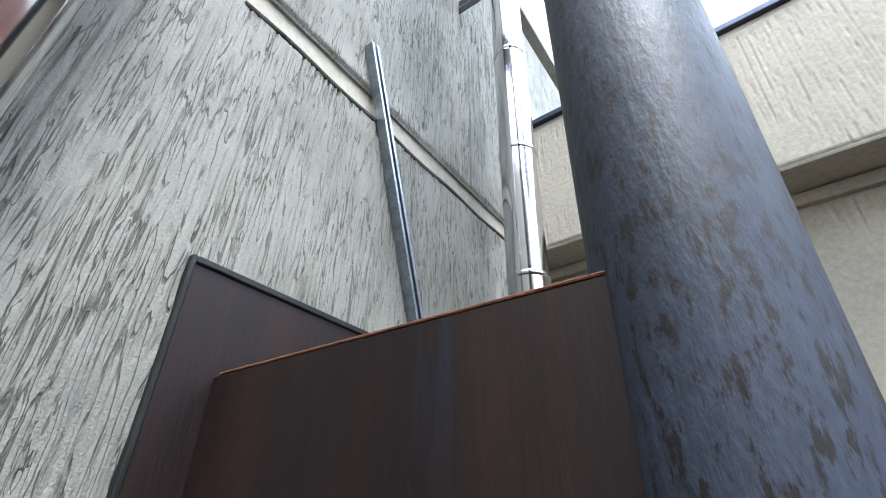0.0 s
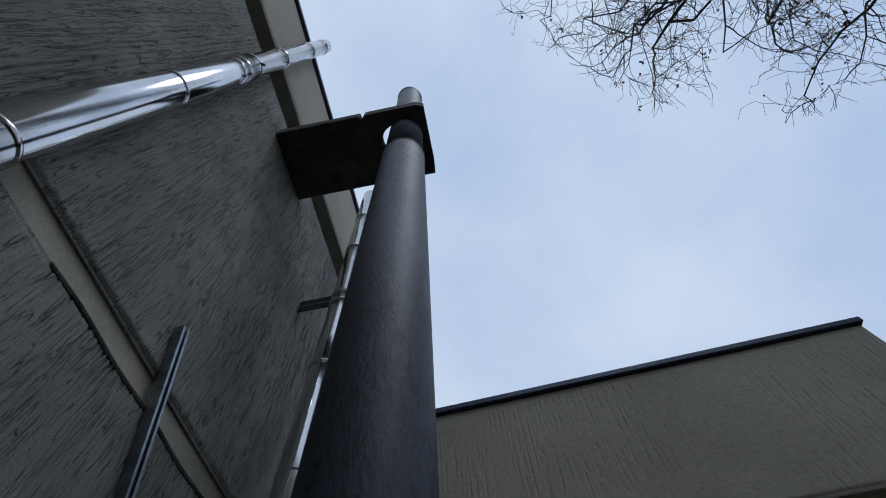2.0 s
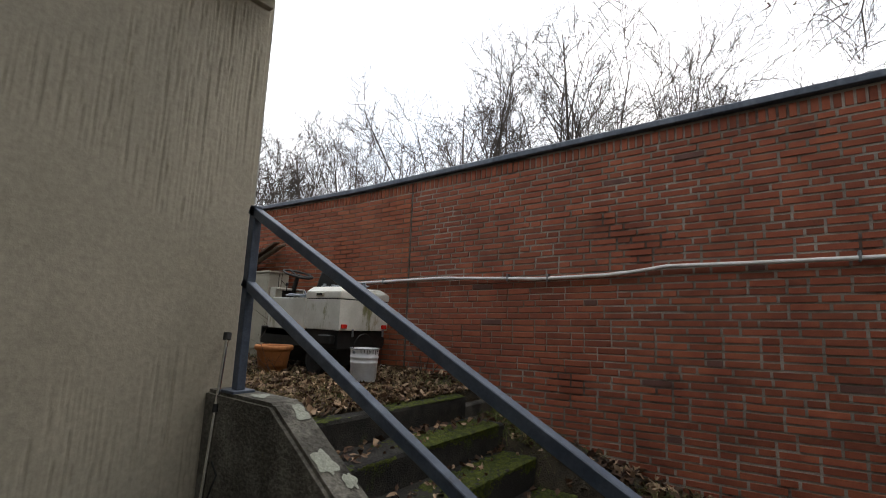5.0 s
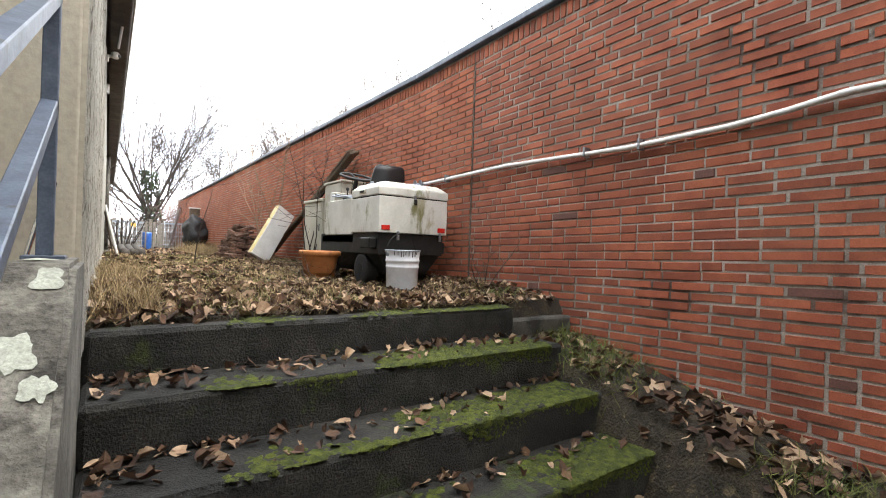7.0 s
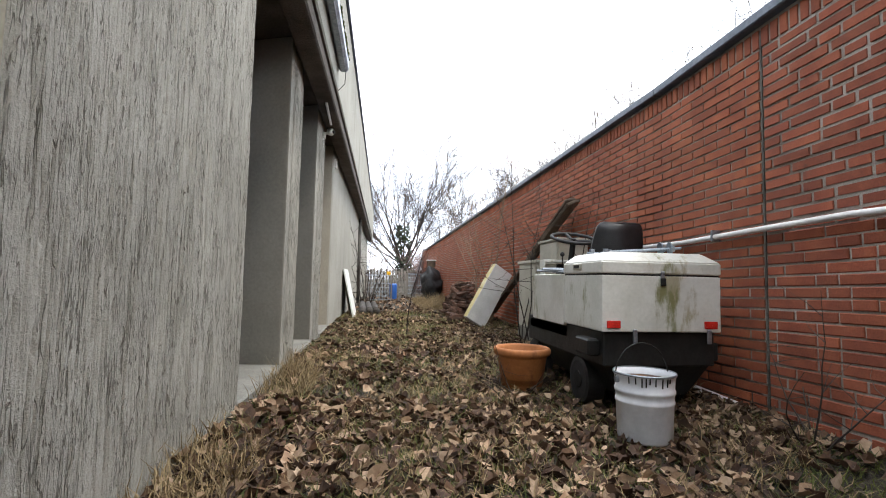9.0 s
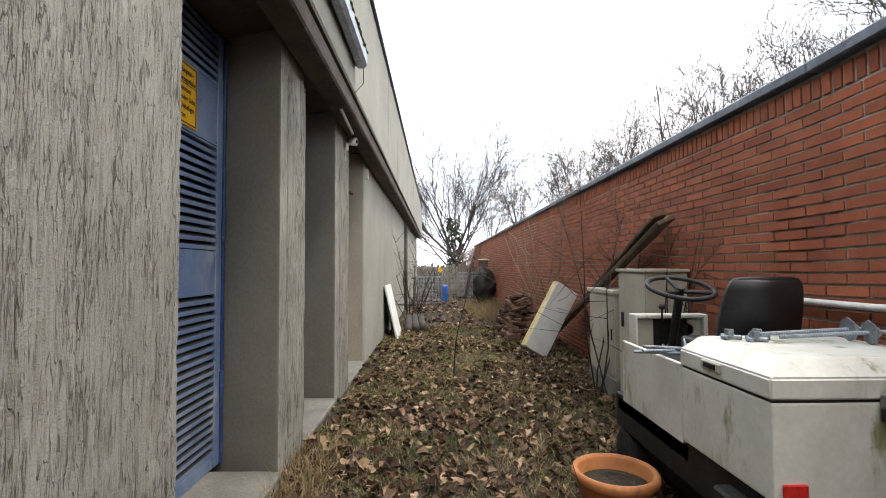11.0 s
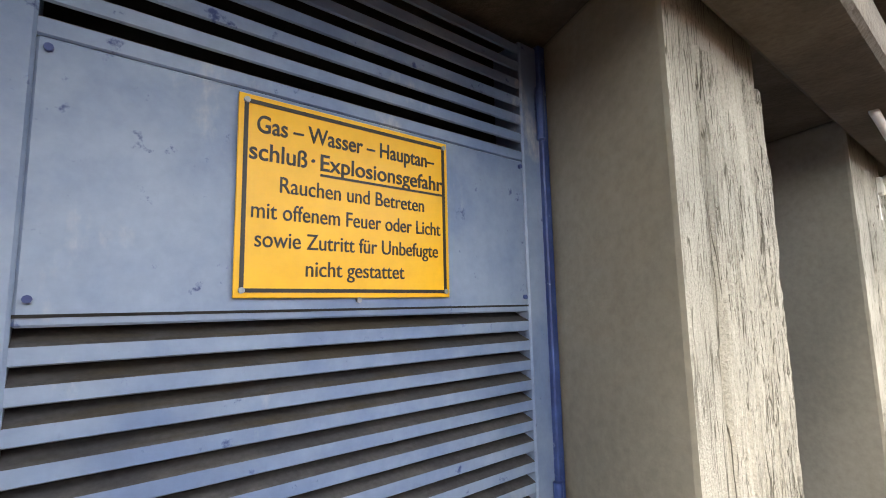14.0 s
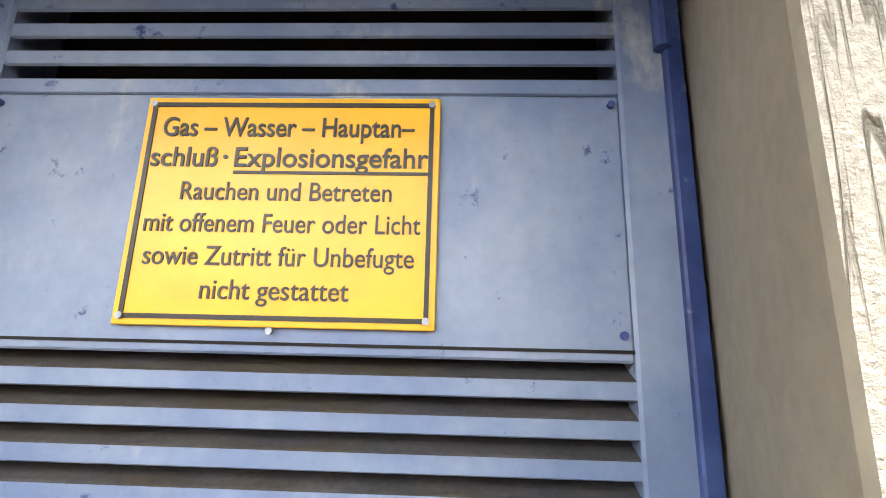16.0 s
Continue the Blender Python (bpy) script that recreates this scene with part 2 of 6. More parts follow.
WHITE_METAL = material("dirty_white_sheet", (0.558, 0.558, 0.504), (0.666, 0.666, 0.621), 4, 0.45, bump=0.1, bs=50, depth=0.002,
                       stain=((0.216, 0.216, 0.099), 4.2, 0.56, (1, 1, 0.35)), stain2=((0.396, 0.360, 0.252), 7, 0.58, (1, 1, 0.4)), speck=0.06)
CREAM_METAL = material("cream_cabinet_paint", (0.380, 0.361, 0.294), (0.475, 0.456, 0.380), 3, 0.5, bump=0.1, bs=50, depth=0.002,
                       stain=((0.190, 0.180, 0.114), 3.0, 0.60, (1, 1, 0.3)), speck=0.06)
BLACK_METAL = material("sooty_black_steel", (0.006, 0.007, 0.007), (0.016, 0.017, 0.017), 8, 0.6, 0.2, bump=0.4, bs=60, depth=0.004,
                       stain=((0.036, 0.021, 0.013), 9, 0.66), speck=0.3)
RUBBER = material("black_rubber", (0.012, 0.012, 0.013), (0.022, 0.022, 0.024), 20, 0.65, bump=0.2, bs=120, depth=0.002)
SEAT = material("black_vinyl", (0.014, 0.014, 0.016), (0.024, 0.024, 0.027), 8, 0.45, bump=0.25, bs=120, depth=0.002)
RED = material("red_reflector", (0.50, 0.02, 0.015), (0.62, 0.03, 0.02), 30, 0.25, bump=0.2, bs=200, depth=0.001)
TERRACOTTA = material("orange_terracotta", (0.357, 0.128, 0.038), (0.442, 0.170, 0.055), 7, 0.7, bump=0.2, bs=60, depth=0.003,
                      stain=((0.255, 0.093, 0.034), 5, 0.6), speck=0.1)
BUCKET_WHITE = material("scuffed_white_tin", (0.62, 0.64, 0.68), (0.75, 0.77, 0.80), 5, 0.4, bump=0.1, bs=50, depth=0.002,
                        stain=((0.16, 0.10, 0.07), 9, 0.68, (1, 1, 0.3)), speck=0.06)
FOAM = material("white_foam_panel", (0.68, 0.68, 0.64), (0.78, 0.78, 0.75), 6, 0.9, bump=0.4, bs=120, depth=0.004, stain=((0.50, 0.44, 0.25), 3, 0.66), speck=0.1)
FOAM_YELLOW = material("yellowed_foam_edge", (0.52, 0.43, 0.20), (0.66, 0.58, 0.36), 7, 0.9, bump=0.4, bs=120, depth=0.004, speck=0.12)
WOOD_OLD = material("weathered_plank", (0.060, 0.042, 0.028), (0.13, 0.095, 0.065), 5, 0.9, bump=0.8, bs=50, depth=0.006, stretch=(1, 0.12, 1), speck=0.35)
BRICK_HEAP = material("old_brown_brick", (0.07, 0.038, 0.026), (0.17, 0.09, 0.06), 8, 0.92, bump=0.7, bs=70, depth=0.006, rnd=0.45, speck=0.25,
                      stain=((0.045, 0.04, 0.03), 6, 0.6))
TWIG_PALE = material("pale_tan_twig", (0.15, 0.105, 0.07), (0.25, 0.18, 0.12), 10, 0.85, bump=0.3, bs=80, depth=0.003, speck=0.2)
BARK = material("grey_bark", (0.038, 0.034, 0.029), (0.077, 0.069, 0.062), 6, 0.95, bump=0.6, bs=30, depth=0.02, speck=0.25)
TWIG = material("brown_twig", (0.023, 0.018, 0.015), (0.049, 0.036, 0.029), 10, 0.9, bump=0.3, bs=80, depth=0.003, speck=0.2)
IVY = material("dark_ivy", (0.012, 0.022, 0.008), (0.035, 0.055, 0.018), 20, 0.6, bump=0.3, bs=60, depth=0.01, island=0.35)
LEAF_LIGHT = material("dry_pale_leaf", (0.221, 0.136, 0.081), (0.391, 0.281, 0.187), 14, 0.8, bump=0.4, bs=120, depth=0.003, island=0.32, speck=0.15)
LEAF_DARK = material("dry_brown_leaf", (0.035, 0.016, 0.009), (0.094, 0.048, 0.024), 14, 0.85, bump=0.4, bs=120, depth=0.003, island=0.40, speck=0.2)
GRASS = material("winter_grass", (0.060, 0.085, 0.014), (0.15, 0.15, 0.04), 6, 0.8, bump=0, island=0.45)
STRAW = material("dry_straw", (0.203, 0.143, 0.068), (0.300, 0.225, 0.120), 6, 0.85, bump=0, island=0.35)
COPING = material("dark_blue_coping", (0.032, 0.038, 0.070), (0.059, 0.070, 0.112), 4, 0.4, 0.3, bump=0.1, bs=30, depth=0.003)
COPING_ZINC = material("zinc_coping", (0.068, 0.084, 0.112), (0.120, 0.140, 0.176), 4, 0.45, 0.4, bump=0.15, bs=30, depth=0.003)
WHITE_PLASTIC = material("white_plastic", (0.66, 0.66, 0.62), (0.76, 0.76, 0.73), 8, 0.4, bump=0.05, bs=60, depth=0.001, speck=0.05)
PIPE_WHITE = material("white_conduit", (0.60, 0.58, 0.57), (0.72, 0.70, 0.70), 8, 0.5, bump=0.15, bs=60, depth=0.002, speck=0.08)
PIPE_BLUE = material("blue_plastic_pipe", (0.10, 0.19, 0.27), (0.15, 0.26, 0.35), 5, 0.5, bump=0.05, bs=40, depth=0.001)
FENCE_GREY = material("grey_weathered_wood", (0.14, 0.125, 0.105), (0.23, 0.21, 0.18), 6, 0.9, bump=0.5, bs=60, depth=0.004, stretch=(1, 1, 0.12))
BLUE_TARP = material("blue_plastic_drum", (0.02, 0.09, 0.33), (0.035, 0.13, 0.42), 4, 0.4, bump=0.05)
HEDGE = material("bare_hedge_twigs", (0.11, 0.070, 0.060), (0.20, 0.14, 0.12), 12, 0.95, bump=0.3, bs=80, island=0.35)


# ---- mesh helpers ----
def part(name, bm, mat, parent=None, label="", smooth=False):
    me = bpy.data.meshes.new(name)
    bm.normal_update()
    bm.to_mesh(me)
    bm.free()
    me.materials.append(mat)
    if smooth:
        for p in me.polygons:
            p.use_smooth = True
    ob = new(name, me)
    if parent is not None:
        ob.parent = parent
    if label:
        ob["label"] = label
    return ob


def raw(name, verts, faces, mat, parent=None, smooth=False):
    me = bpy.data.meshes.new(name)
    me.from_pydata(verts, [], faces)
    me.update()
    me.materials.append(mat)
    if smooth:
        for p in me.polygons:
            p.use_smooth = True
    ob = new(name, me)
    if parent is not None:
        ob.parent = parent
    return ob


def thing(name, label, category, group="", kind="", at=(0, 0, 0), turn=0.0):
    ob = new(name)
    ob.empty_display_size = 0.1
    ob.location = at
    ob.rotation_euler = (0, 0, radians(turn))
    return tagged(ob, label, category, group, kind)


def box(x0, x1, y0, y1, z0, z1, bevel=0.0, m=None, bm=None, seg=1):
    fresh = bmesh.new()
    bmesh.ops.create_cube(fresh, size=1.0)
    for v in fresh.verts:
        v.co = Vector(((x0 + x1) / 2 + v.co.x * (x1 - x0), (y0 + y1) / 2 + v.co.y * (y1 - y0), (z0 + z1) / 2 + v.co.z * (z1 - z0)))
    if bevel:
        bmesh.ops.bevel(fresh, geom=fresh.edges[:], offset=bevel, segments=seg, affect="EDGES", profile=0.6)
    if m is not None:
        bmesh.ops.transform(fresh, matrix=m, verts=fresh.verts)
    if bm is None:
        return fresh
    tmp = bpy.data.meshes.new("tmp")
    fresh.to_mesh(tmp)
    fresh.free()
    bm.from_mesh(tmp)
    bpy.data.meshes.remove(tmp)
    return bm


def tube(points, radii, seg=10, bm=None, caps=True):
    """A round bar along points; radii: one, or one a point."""
    if bm is None:
        bm = bmesh.new()
    pts = [Vector(p) for p in points]
    if isinstance(radii, (int, float)):
        radii = [radii] * len(pts)
    rings = []
    side = None
    for i, p in enumerate(pts):
        d = (pts[min(i + 1, len(pts) - 1)] - pts[max(i - 1, 0)]).normalized()
        if side is None:
            side = d.orthogonal().normalized()
        side = (side - d * side.dot(d)).normalized()
        up = d.cross(side)
        rings.append([bm.verts.new(p + (side * math.cos(2 * math.pi * k / seg) + up * math.sin(2 * math.pi * k / seg)) * radii[i]) for k in range(seg)])
    for a, b in zip(rings, rings[1:]):
        for k in range(seg):
            bm.faces.new((a[k], a[(k + 1) % seg], b[(k + 1) % seg], b[k]))
    if caps:
        bm.faces.new(rings[0][::-1])
        bm.faces.new(rings[-1])
    return bm


def lathe(profile, seg=32, at=(0, 0, 0), bm=None):
    """Turns (radius, height) pairs about the upright axis."""
    if bm is None:
        bm = bmesh.new()
    rings = [[bm.verts.new((at[0] + r * math.cos(2 * math.pi * k / seg), at[1] + r * math.sin(2 * math.pi * k / seg), at[2] + z)) for k in range(seg)] for r, z in profile]
    for a, b in zip(rings, rings[1:]):
        for k in range(seg):
            bm.faces.new((a[k], a[(k + 1) % seg], b[(k + 1) % seg], b[k]))
    return bm


def prism(outline, z0, z1, bevel=0.0):
    """An outline in plan, pulled up from z0 to z1."""
    bm = bmesh.new()
    low_ = [bm.verts.new((x, y, z0)) for x, y in outline]
    high_ = [bm.verts.new((x, y, z1)) for x, y in outline]
    n = len(outline)
    bm.faces.new(low_[::-1])
    bm.faces.new(high_)
    for i in range(n):
        bm.faces.new((low_[i], low_[(i + 1) % n], high_[(i + 1) % n], high_[i]))
    bmesh.ops.recalc_face_normals(bm, faces=bm.faces)
    if bevel:
        bmesh.ops.bevel(bm, geom=bm.edges[:], offset=bevel, segments=2, affect="EDGES", profile=0.6)
    return bm


def structure(name, bm, mat, label, category="wall", smooth=False):
    return tagged(part(name, bm, mat, smooth=smooth), label, category, kind="structure")


def rough_slab(x0, x1, y0, y1, z0, z1, step=0.06, amp=0.006, bevel=0.012):
    """A block with broken, uneven edges."""
    bm = box(x0, x1, y0, y1, z0, z1, bevel)
    cuts = max(1, int(max(x1 - x0, y1 - y0) / step / 4))
    bmesh.ops.subdivide_edges(bm, edges=[e for e in bm.edges if e.calc_length() > step * 2], cuts=cuts, use_grid_fill=True)
    for v in bm.verts:
        v.co += noise.noise_vector(v.co * 9) * amp
    return bm


# ---- combed plaster relief ----
TABLE = np.random.RandomState(5).rand(256, 256)


def value_noise(u, v, seed):
    u, v = u + seed * 17.31, v + seed * 9.77
    iu, iv = np.floor(u).astype(int), np.floor(v).astype(int)
    fu, fv = u - iu, v - iv
    fu, fv = fu * fu * (3 - 2 * fu), fv * fv * (3 - 2 * fv)
    a, b = TABLE[iu % 256, iv % 256], TABLE[(iu + 1) % 256, iv % 256]
    c, d = TABLE[iu % 256, (iv + 1) % 256], TABLE[(iu + 1) % 256, (iv + 1) % 256]
    return (a * (1 - fu) + b * fu) * (1 - fv) + (c * (1 - fu) + d * fu) * fv


def smooth_between(x, a, b):
    t_ = np.clip((x - a) / (b - a), 0, 1)
    return t_ * t_ * (3 - 2 * t_)


def combed_sheet(name, origin, u_axis, out_axis, width, height, du, dv, mat, label, depth=0.005, pitch=70.0, run=7.0, gouge=0.8, patchy=(0.25, 0.5), seed=1, parent=None):
    """A skin of combed plaster in real relief: upright ridges, deeper gouges, smooth patches. Its rim sinks into the wall."""
    nu, nv = int(width / du) + 1, int(height / dv) + 1
    uu, vv = np.meshgrid(np.linspace(0, width, nu), np.linspace(0, height, nv))
    sway = 0.010 * (value_noise(uu * 3, vv * 4, seed + 5) - 0.5)
    ua_ = uu + sway
    ridge = value_noise(ua_ * pitch, vv * run, seed)
    grain = value_noise(uu * 210, vv * 120, seed + 2)
    patch = smooth_between(value_noise(uu * 2.1, vv * 1.3, seed + 3) * 0.7 + 0.3 * value_noise(uu * 6, vv * 4, seed + 6), *patchy)
    def scratches(step, length, least, width, k):
        cell = ua_ * step
        at_ = np.floor(cell)
        centre = 0.25 + 0.5 * TABLE[at_.astype(int) % 256, (seed * 13 + k) % 256]
        off = (cell - at_ - centre) / width
        live = smooth_between(value_noise(at_ * 1.37, vv * length + 40 * TABLE[at_.astype(int) % 256, (seed * 7 + k) % 256], seed + k), least, least + 0.14)
        return np.exp(-off * off) * live, np.exp(-(off - 1.6) ** 2) * live

    fine_, _ = scratches(pitch, run, 0.36, 0.17, 7)
    long_, burr = scratches(pitch * 0.47, run * 0.8, 0.52, 0.13, 8)
    pit, rim = scratches(pitch * 0.62, run * 2.2, gouge - 0.14, 0.20, 9)
    broken = 0.35 + 0.65 * smooth_between(value_noise(uu * 30, vv * 16, seed + 9), 0.30, 0.55)
    h = depth * (0.80 + 0.16 * patch * (ridge - 0.5) + 0.20 * (grain - 0.5) * (0.4 + patch))
    h = h - depth * patch * (0.55 * fine_ * broken + 0.75 * long_ + 1.0 * pit) + depth * 0.35 * patch * (burr + rim) + 0.003
    h[0, :] = h[-1, :] = -0.006
    h[:, 0] = h[:, -1] = -0.006
    o, ua, oa = np.array(origin), np.array(u_axis), np.array(out_axis)
    co = o + uu[..., None] * ua + vv[..., None] * np.array((0, 0, 1.0)) + h[..., None] * oa
    co = co.reshape(-1, 3)
    idx = np.arange(nu * nv).reshape(nv, nu)
    quads = np.stack((idx[:-1, :-1], idx[:-1, 1:], idx[1:, 1:], idx[1:, :-1]), -1).reshape(-1, 4)
    if np.dot(np.cross(ua, (0, 0, 1)), oa) < 0:
        quads = quads[:, ::-1]
    me = bpy.data.meshes.new(name)
    me.vertices.add(len(co))
    me.vertices.foreach_set("co", co.ravel())
    me.loops.add(quads.size)
    me.loops.foreach_set("vertex_index", quads.ravel())
    me.polygons.add(len(quads))
    me.polygons.foreach_set("loop_start", np.arange(0, quads.size, 4))
    me.polygons.foreach_set("use_smooth", np.ones(len(quads), dtype=bool))
    me.update(calc_edges=True)
    me.materials.append(mat)
    ob = new(name, me)
    if parent is not None:
        ob.parent = parent
        return ob
    return tagged(ob, label, "plaster", kind="structure")


# ---- plan ----
XW, XD, XB = 3.07, 2.71, 5.785      # pillar fronts, doors, brick face
YF, YBAND = 2.94, 2.685             # front wall and the band over it
XT = -0.53                         # tall wall beside the chimney
SKEW = 0.05                        # the front wall runs slightly askew to the side wall
LAND = 1.13                       # height of the landing and the upper ground
RISE, TREAD, NOSE = 0.188, 0.31, 3.06
STAIR_X1 = 5.21


def ground_z(x, y):
    n1 = noise.noise((x * 0.9, y * 0.9, 0)) * 0.03 + noise.noise((x * 4, y * 4, 3)) * 0.012
    if y > 3.16:
        near = max(0.0, 1 - abs(x - XB) / 0.5) * 0.05 + max(0.0, 1 - abs(x - XW) / 0.35) * 0.05
        return LAND + (n1 + near) * min(1, (y - 3.16) / 0.4)
    low = 0.0 + n1 * 0.5
    if x > 4.6:
        bank = max(0.0, 0.90 - 0.21 * (3.0 - y)) + n1
        k = min(1, max(0, (x - 5.0) / 0.25))
        return low * (1 - k) + max(bank, low) * k
    return low


# ---- ground: one sheet to the horizon ----
def stretch_axis(a, b, fine, far):
    mid = list(np.arange(a, b + fine / 2, fine))
    lo, hi, d = [], [], fine
    p = a
    while p > -far:
        d *= 1.5
        p -= d
        lo.append(p)
    p, d = b, fine
    while p < far:
        d *= 1.5
        p += d
        hi.append(p)
    return lo[::-1] + mid + hi


gx, gy = stretch_axis(2.5, 6.0, 0.07, 900), stretch_axis(-1.5, 14.0, 0.08, 900)
gv = [(x, y, ground_z(x, y)) for y in gy for x in gx]
gf = [(j * len(gx) + i, j * len(gx) + i + 1, (j + 1) * len(gx) + i + 1, (j + 1) * len(gx) + i) for j in range(len(gy) - 1) for i in range(len(gx) - 1)]
tagged(raw("ground", gv, gf, EARTH, smooth=True), "bare brown earth with moss, stretching beyond the alley", "ground", kind="structure")

# ---- concrete hall ----
BACK = SKEW * (XW - XT)
front = structure("wall_front", prism([(XT, YF + BACK), (XW - 0.001, YF), (XW - 0.001, YF + 0.10), (XT, YF + 0.10 + BACK)], -0.1, 3.34), PLASTER_SMOOTH, "pale grey rendered wall with patches of combed plaster")
structure("wall_front_band", prism([(XT, YBAND + BACK), (XW - 0.012, YBAND), (XW - 0.012, YF + 0.35), (XT, YF + 0.35 + BACK)], 3.328, 4.318, 0.012), PLASTER_SMOOTH, "overhanging rendered roof band with rough patches")
structure("wall_front_ledge", prism([(XT, YF - 0.035 + BACK), (XW - 0.02, YF - 0.035), (XW - 0.02, YF + 0.01), (XT, YF + 0.01 + BACK)], 3.255, 3.322, 0.006), PLASTER_SMOOTH, "narrow rendered ledge under the roof band", "ledge")
structure("roof_coping_front", prism([(XT, YBAND - 0.03 + BACK), (XW + 0.005, YBAND - 0.03), (XW + 0.005, YF + 0.4), (XT, YF + 0.4 + BACK)], 4.32, 4.363, 0.006), COPING, "thin dark blue metal coping on the band", "coping")


def faced(ob, mat, normal, limit=0.9):
    """Gives the faces that look along normal a second material."""
    ob.data.materials.append(mat)
    for p in ob.data.polygons:
        if p.normal.dot(Vector(normal)) > limit:
            p.material_index = 1
    return ob


faced(front, PLASTER, (1, 0, 0), 0.6)
pier = structure("wall_pier", box(2.3, XW, YF + 0.10, 4.48, -0.1, 3.62), PLASTER_SMOOTH, "rough combed grey plaster pier at the corner")
faced(pier, PLASTER, (1, 0, 0), 0.6)
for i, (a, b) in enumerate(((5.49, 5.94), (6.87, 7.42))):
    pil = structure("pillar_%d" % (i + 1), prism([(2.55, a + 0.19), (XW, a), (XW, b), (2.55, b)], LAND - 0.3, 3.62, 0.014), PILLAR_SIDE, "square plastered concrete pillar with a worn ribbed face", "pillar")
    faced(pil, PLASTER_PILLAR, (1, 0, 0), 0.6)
side_wall = structure("wall_side", box(2.55, XW, 8.40, 23.0, LAND - 0.3, 3.62, 0.012), PLASTER_SMOOTH, "long pale rendered side wall with streaks")
faced(side_wall, PLASTER_STREAK, (1, 0, 0), 0.6)
structure("wall_recess", box(2.35, 2.56, 4.48, 8.40, LAND - 0.3, 3.62), PLASTER_SMOOTH, "back wall of the door recesses")
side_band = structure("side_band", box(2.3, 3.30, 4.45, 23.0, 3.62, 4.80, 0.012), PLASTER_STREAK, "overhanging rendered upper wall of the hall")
# underside recoloured darker: the shade below the overhang put into its colour
faced(side_band, CONCRETE_BROWN_AND_SHADE, (0, 0, -1), 0.9)
structure("side_drip_edge", box(3.10, 3.275, 4.45, 23.0, 3.49, 3.62, 0.03, seg=3), CONCRETE_BROWN_AND_SHADE, "rounded dark concrete drip edge under the band", "ledge")
structure("roof_coping_side", box(2.3, 3.33, 4.42, 23.0, 4.80, 4.84, 0.006), COPING, "thin dark metal coping along the hall roof", "coping")
structure("roof", box(XT + 0.02, 2.31, YF + 0.3, 23.0, 4.2, 4.3), CONCRETE, "flat hall roof", "roof")
for i, (a, b) in enumerate(((4.48, 5.49), (5.94, 6.87), (7.42, 8.40))):
    structure("sill_%d" % (i + 1), rough_slab(2.56, XW + 0.02, a - 0.01, b + 0.01, LAND - 0.25, 1.22), CONCRETE_LIGHT, "worn pale concrete sill under a recess", "sill")

# ---- tall wall beside the chimney ----
structure("tall_wall_lower", box(XT - 0.35, XT, -3.0, 9.0, -0.1, 3.31), PLASTER_TALL, "tall rendered wall with combed upright grooves")
structure("tall_wall_joint", box(XT - 0.35, XT - 0.012, -3.0, 9.0, 3.31, 3.42), PLASTER_SMOOTH, "recessed horizontal joint in the tall wall")
structure("tall_wall_middle", box(XT - 0.35, XT, -3.0, 9.0, 3.42, 5.95), PLASTER_TALL, "tall rendered wall with combed upright grooves")
structure("tall_wall_groove", box(XT - 0.35, XT - 0.16, -3.0, 9.0, 5.95, 6.36), PLASTER_SMOOTH, "deep shadow groove under the roof band")
structure("tall_wall_upper", box(XT - 0.35, XT, -3.0, 9.0, 6.36, 7.58), PLASTER_TALL, "rendered roof band of the tall wall")
structure("roof_coping_tall", box(XT - 0.4, XT + 0.04, -3.0, 9.0, 7.58, 7.64, 0.006), COPING, "dark metal coping on the tall wall", "coping")

# ---- steps and cheek wall ----
stairs = thing("stairs", "worn mossy concrete steps covered with fallen leaves", "stairs", kind="structure")
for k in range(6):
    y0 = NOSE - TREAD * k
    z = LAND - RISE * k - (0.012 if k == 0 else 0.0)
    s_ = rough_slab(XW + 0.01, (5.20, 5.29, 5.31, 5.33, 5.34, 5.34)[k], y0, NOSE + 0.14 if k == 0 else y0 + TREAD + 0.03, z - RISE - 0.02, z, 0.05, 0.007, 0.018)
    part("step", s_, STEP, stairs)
structure("kerb", rough_slab(STAIR_X1, XB, 3.10, 3.19, 0.7, LAND - 0.10), CONCRETE, "low concrete kerb beside the top step", "kerb")
ch = bmesh.new()
prof = [(YF, -0.1), (YF, 1.395), (2.46, 1.395), (1.10, 0.50), (1.10, -0.1)]
for x in (2.93, XW + 0.01):
    ch.faces.new([ch.verts.new((x, y, z)) for y, z in prof])
vs = ch.verts[:]
for i in range(5):
    j = (i + 1) % 5
    ch.faces.new((vs[i], vs[j], vs[5 + j], vs[5 + i]))
bmesh.ops.recalc_face_normals(ch, faces=ch.faces)
bmesh.ops.bevel(ch, geom=ch.edges[:], offset=0.015, segments=2, affect="EDGES")
structure("stair_cheek_wall", ch, CHEEK, "sloping stained concrete cheek wall with pale lichen", "wall")

ALONG = (math.cos(math.atan(SKEW)), -math.sin(math.atan(SKEW)), 0)
OUTWARD = (ALONG[1], -ALONG[0], 0)
combed_sheet("pier_plaster", (XW, YF + 0.004, 1.05), (0, 1, 0), (1, 0, 0), 4.476 - YF, 2.57, 0.0022, 0.011, PLASTER, "coarse combed grey plaster with gouges on the pier", 0.009, 88, 6.0, 0.82, (0.02, 0.25), 1)
combed_sheet("pillar_plaster", (XW, 5.60, 1.05), (0, 1, 0), (1, 0, 0), 0.335, 2.40, 0.0022, 0.012, PLASTER_PILLAR, "ribbed worn plaster on the pillar front", 0.009, 100, 3.2, 0.80, (0.02, 0.18), 2)
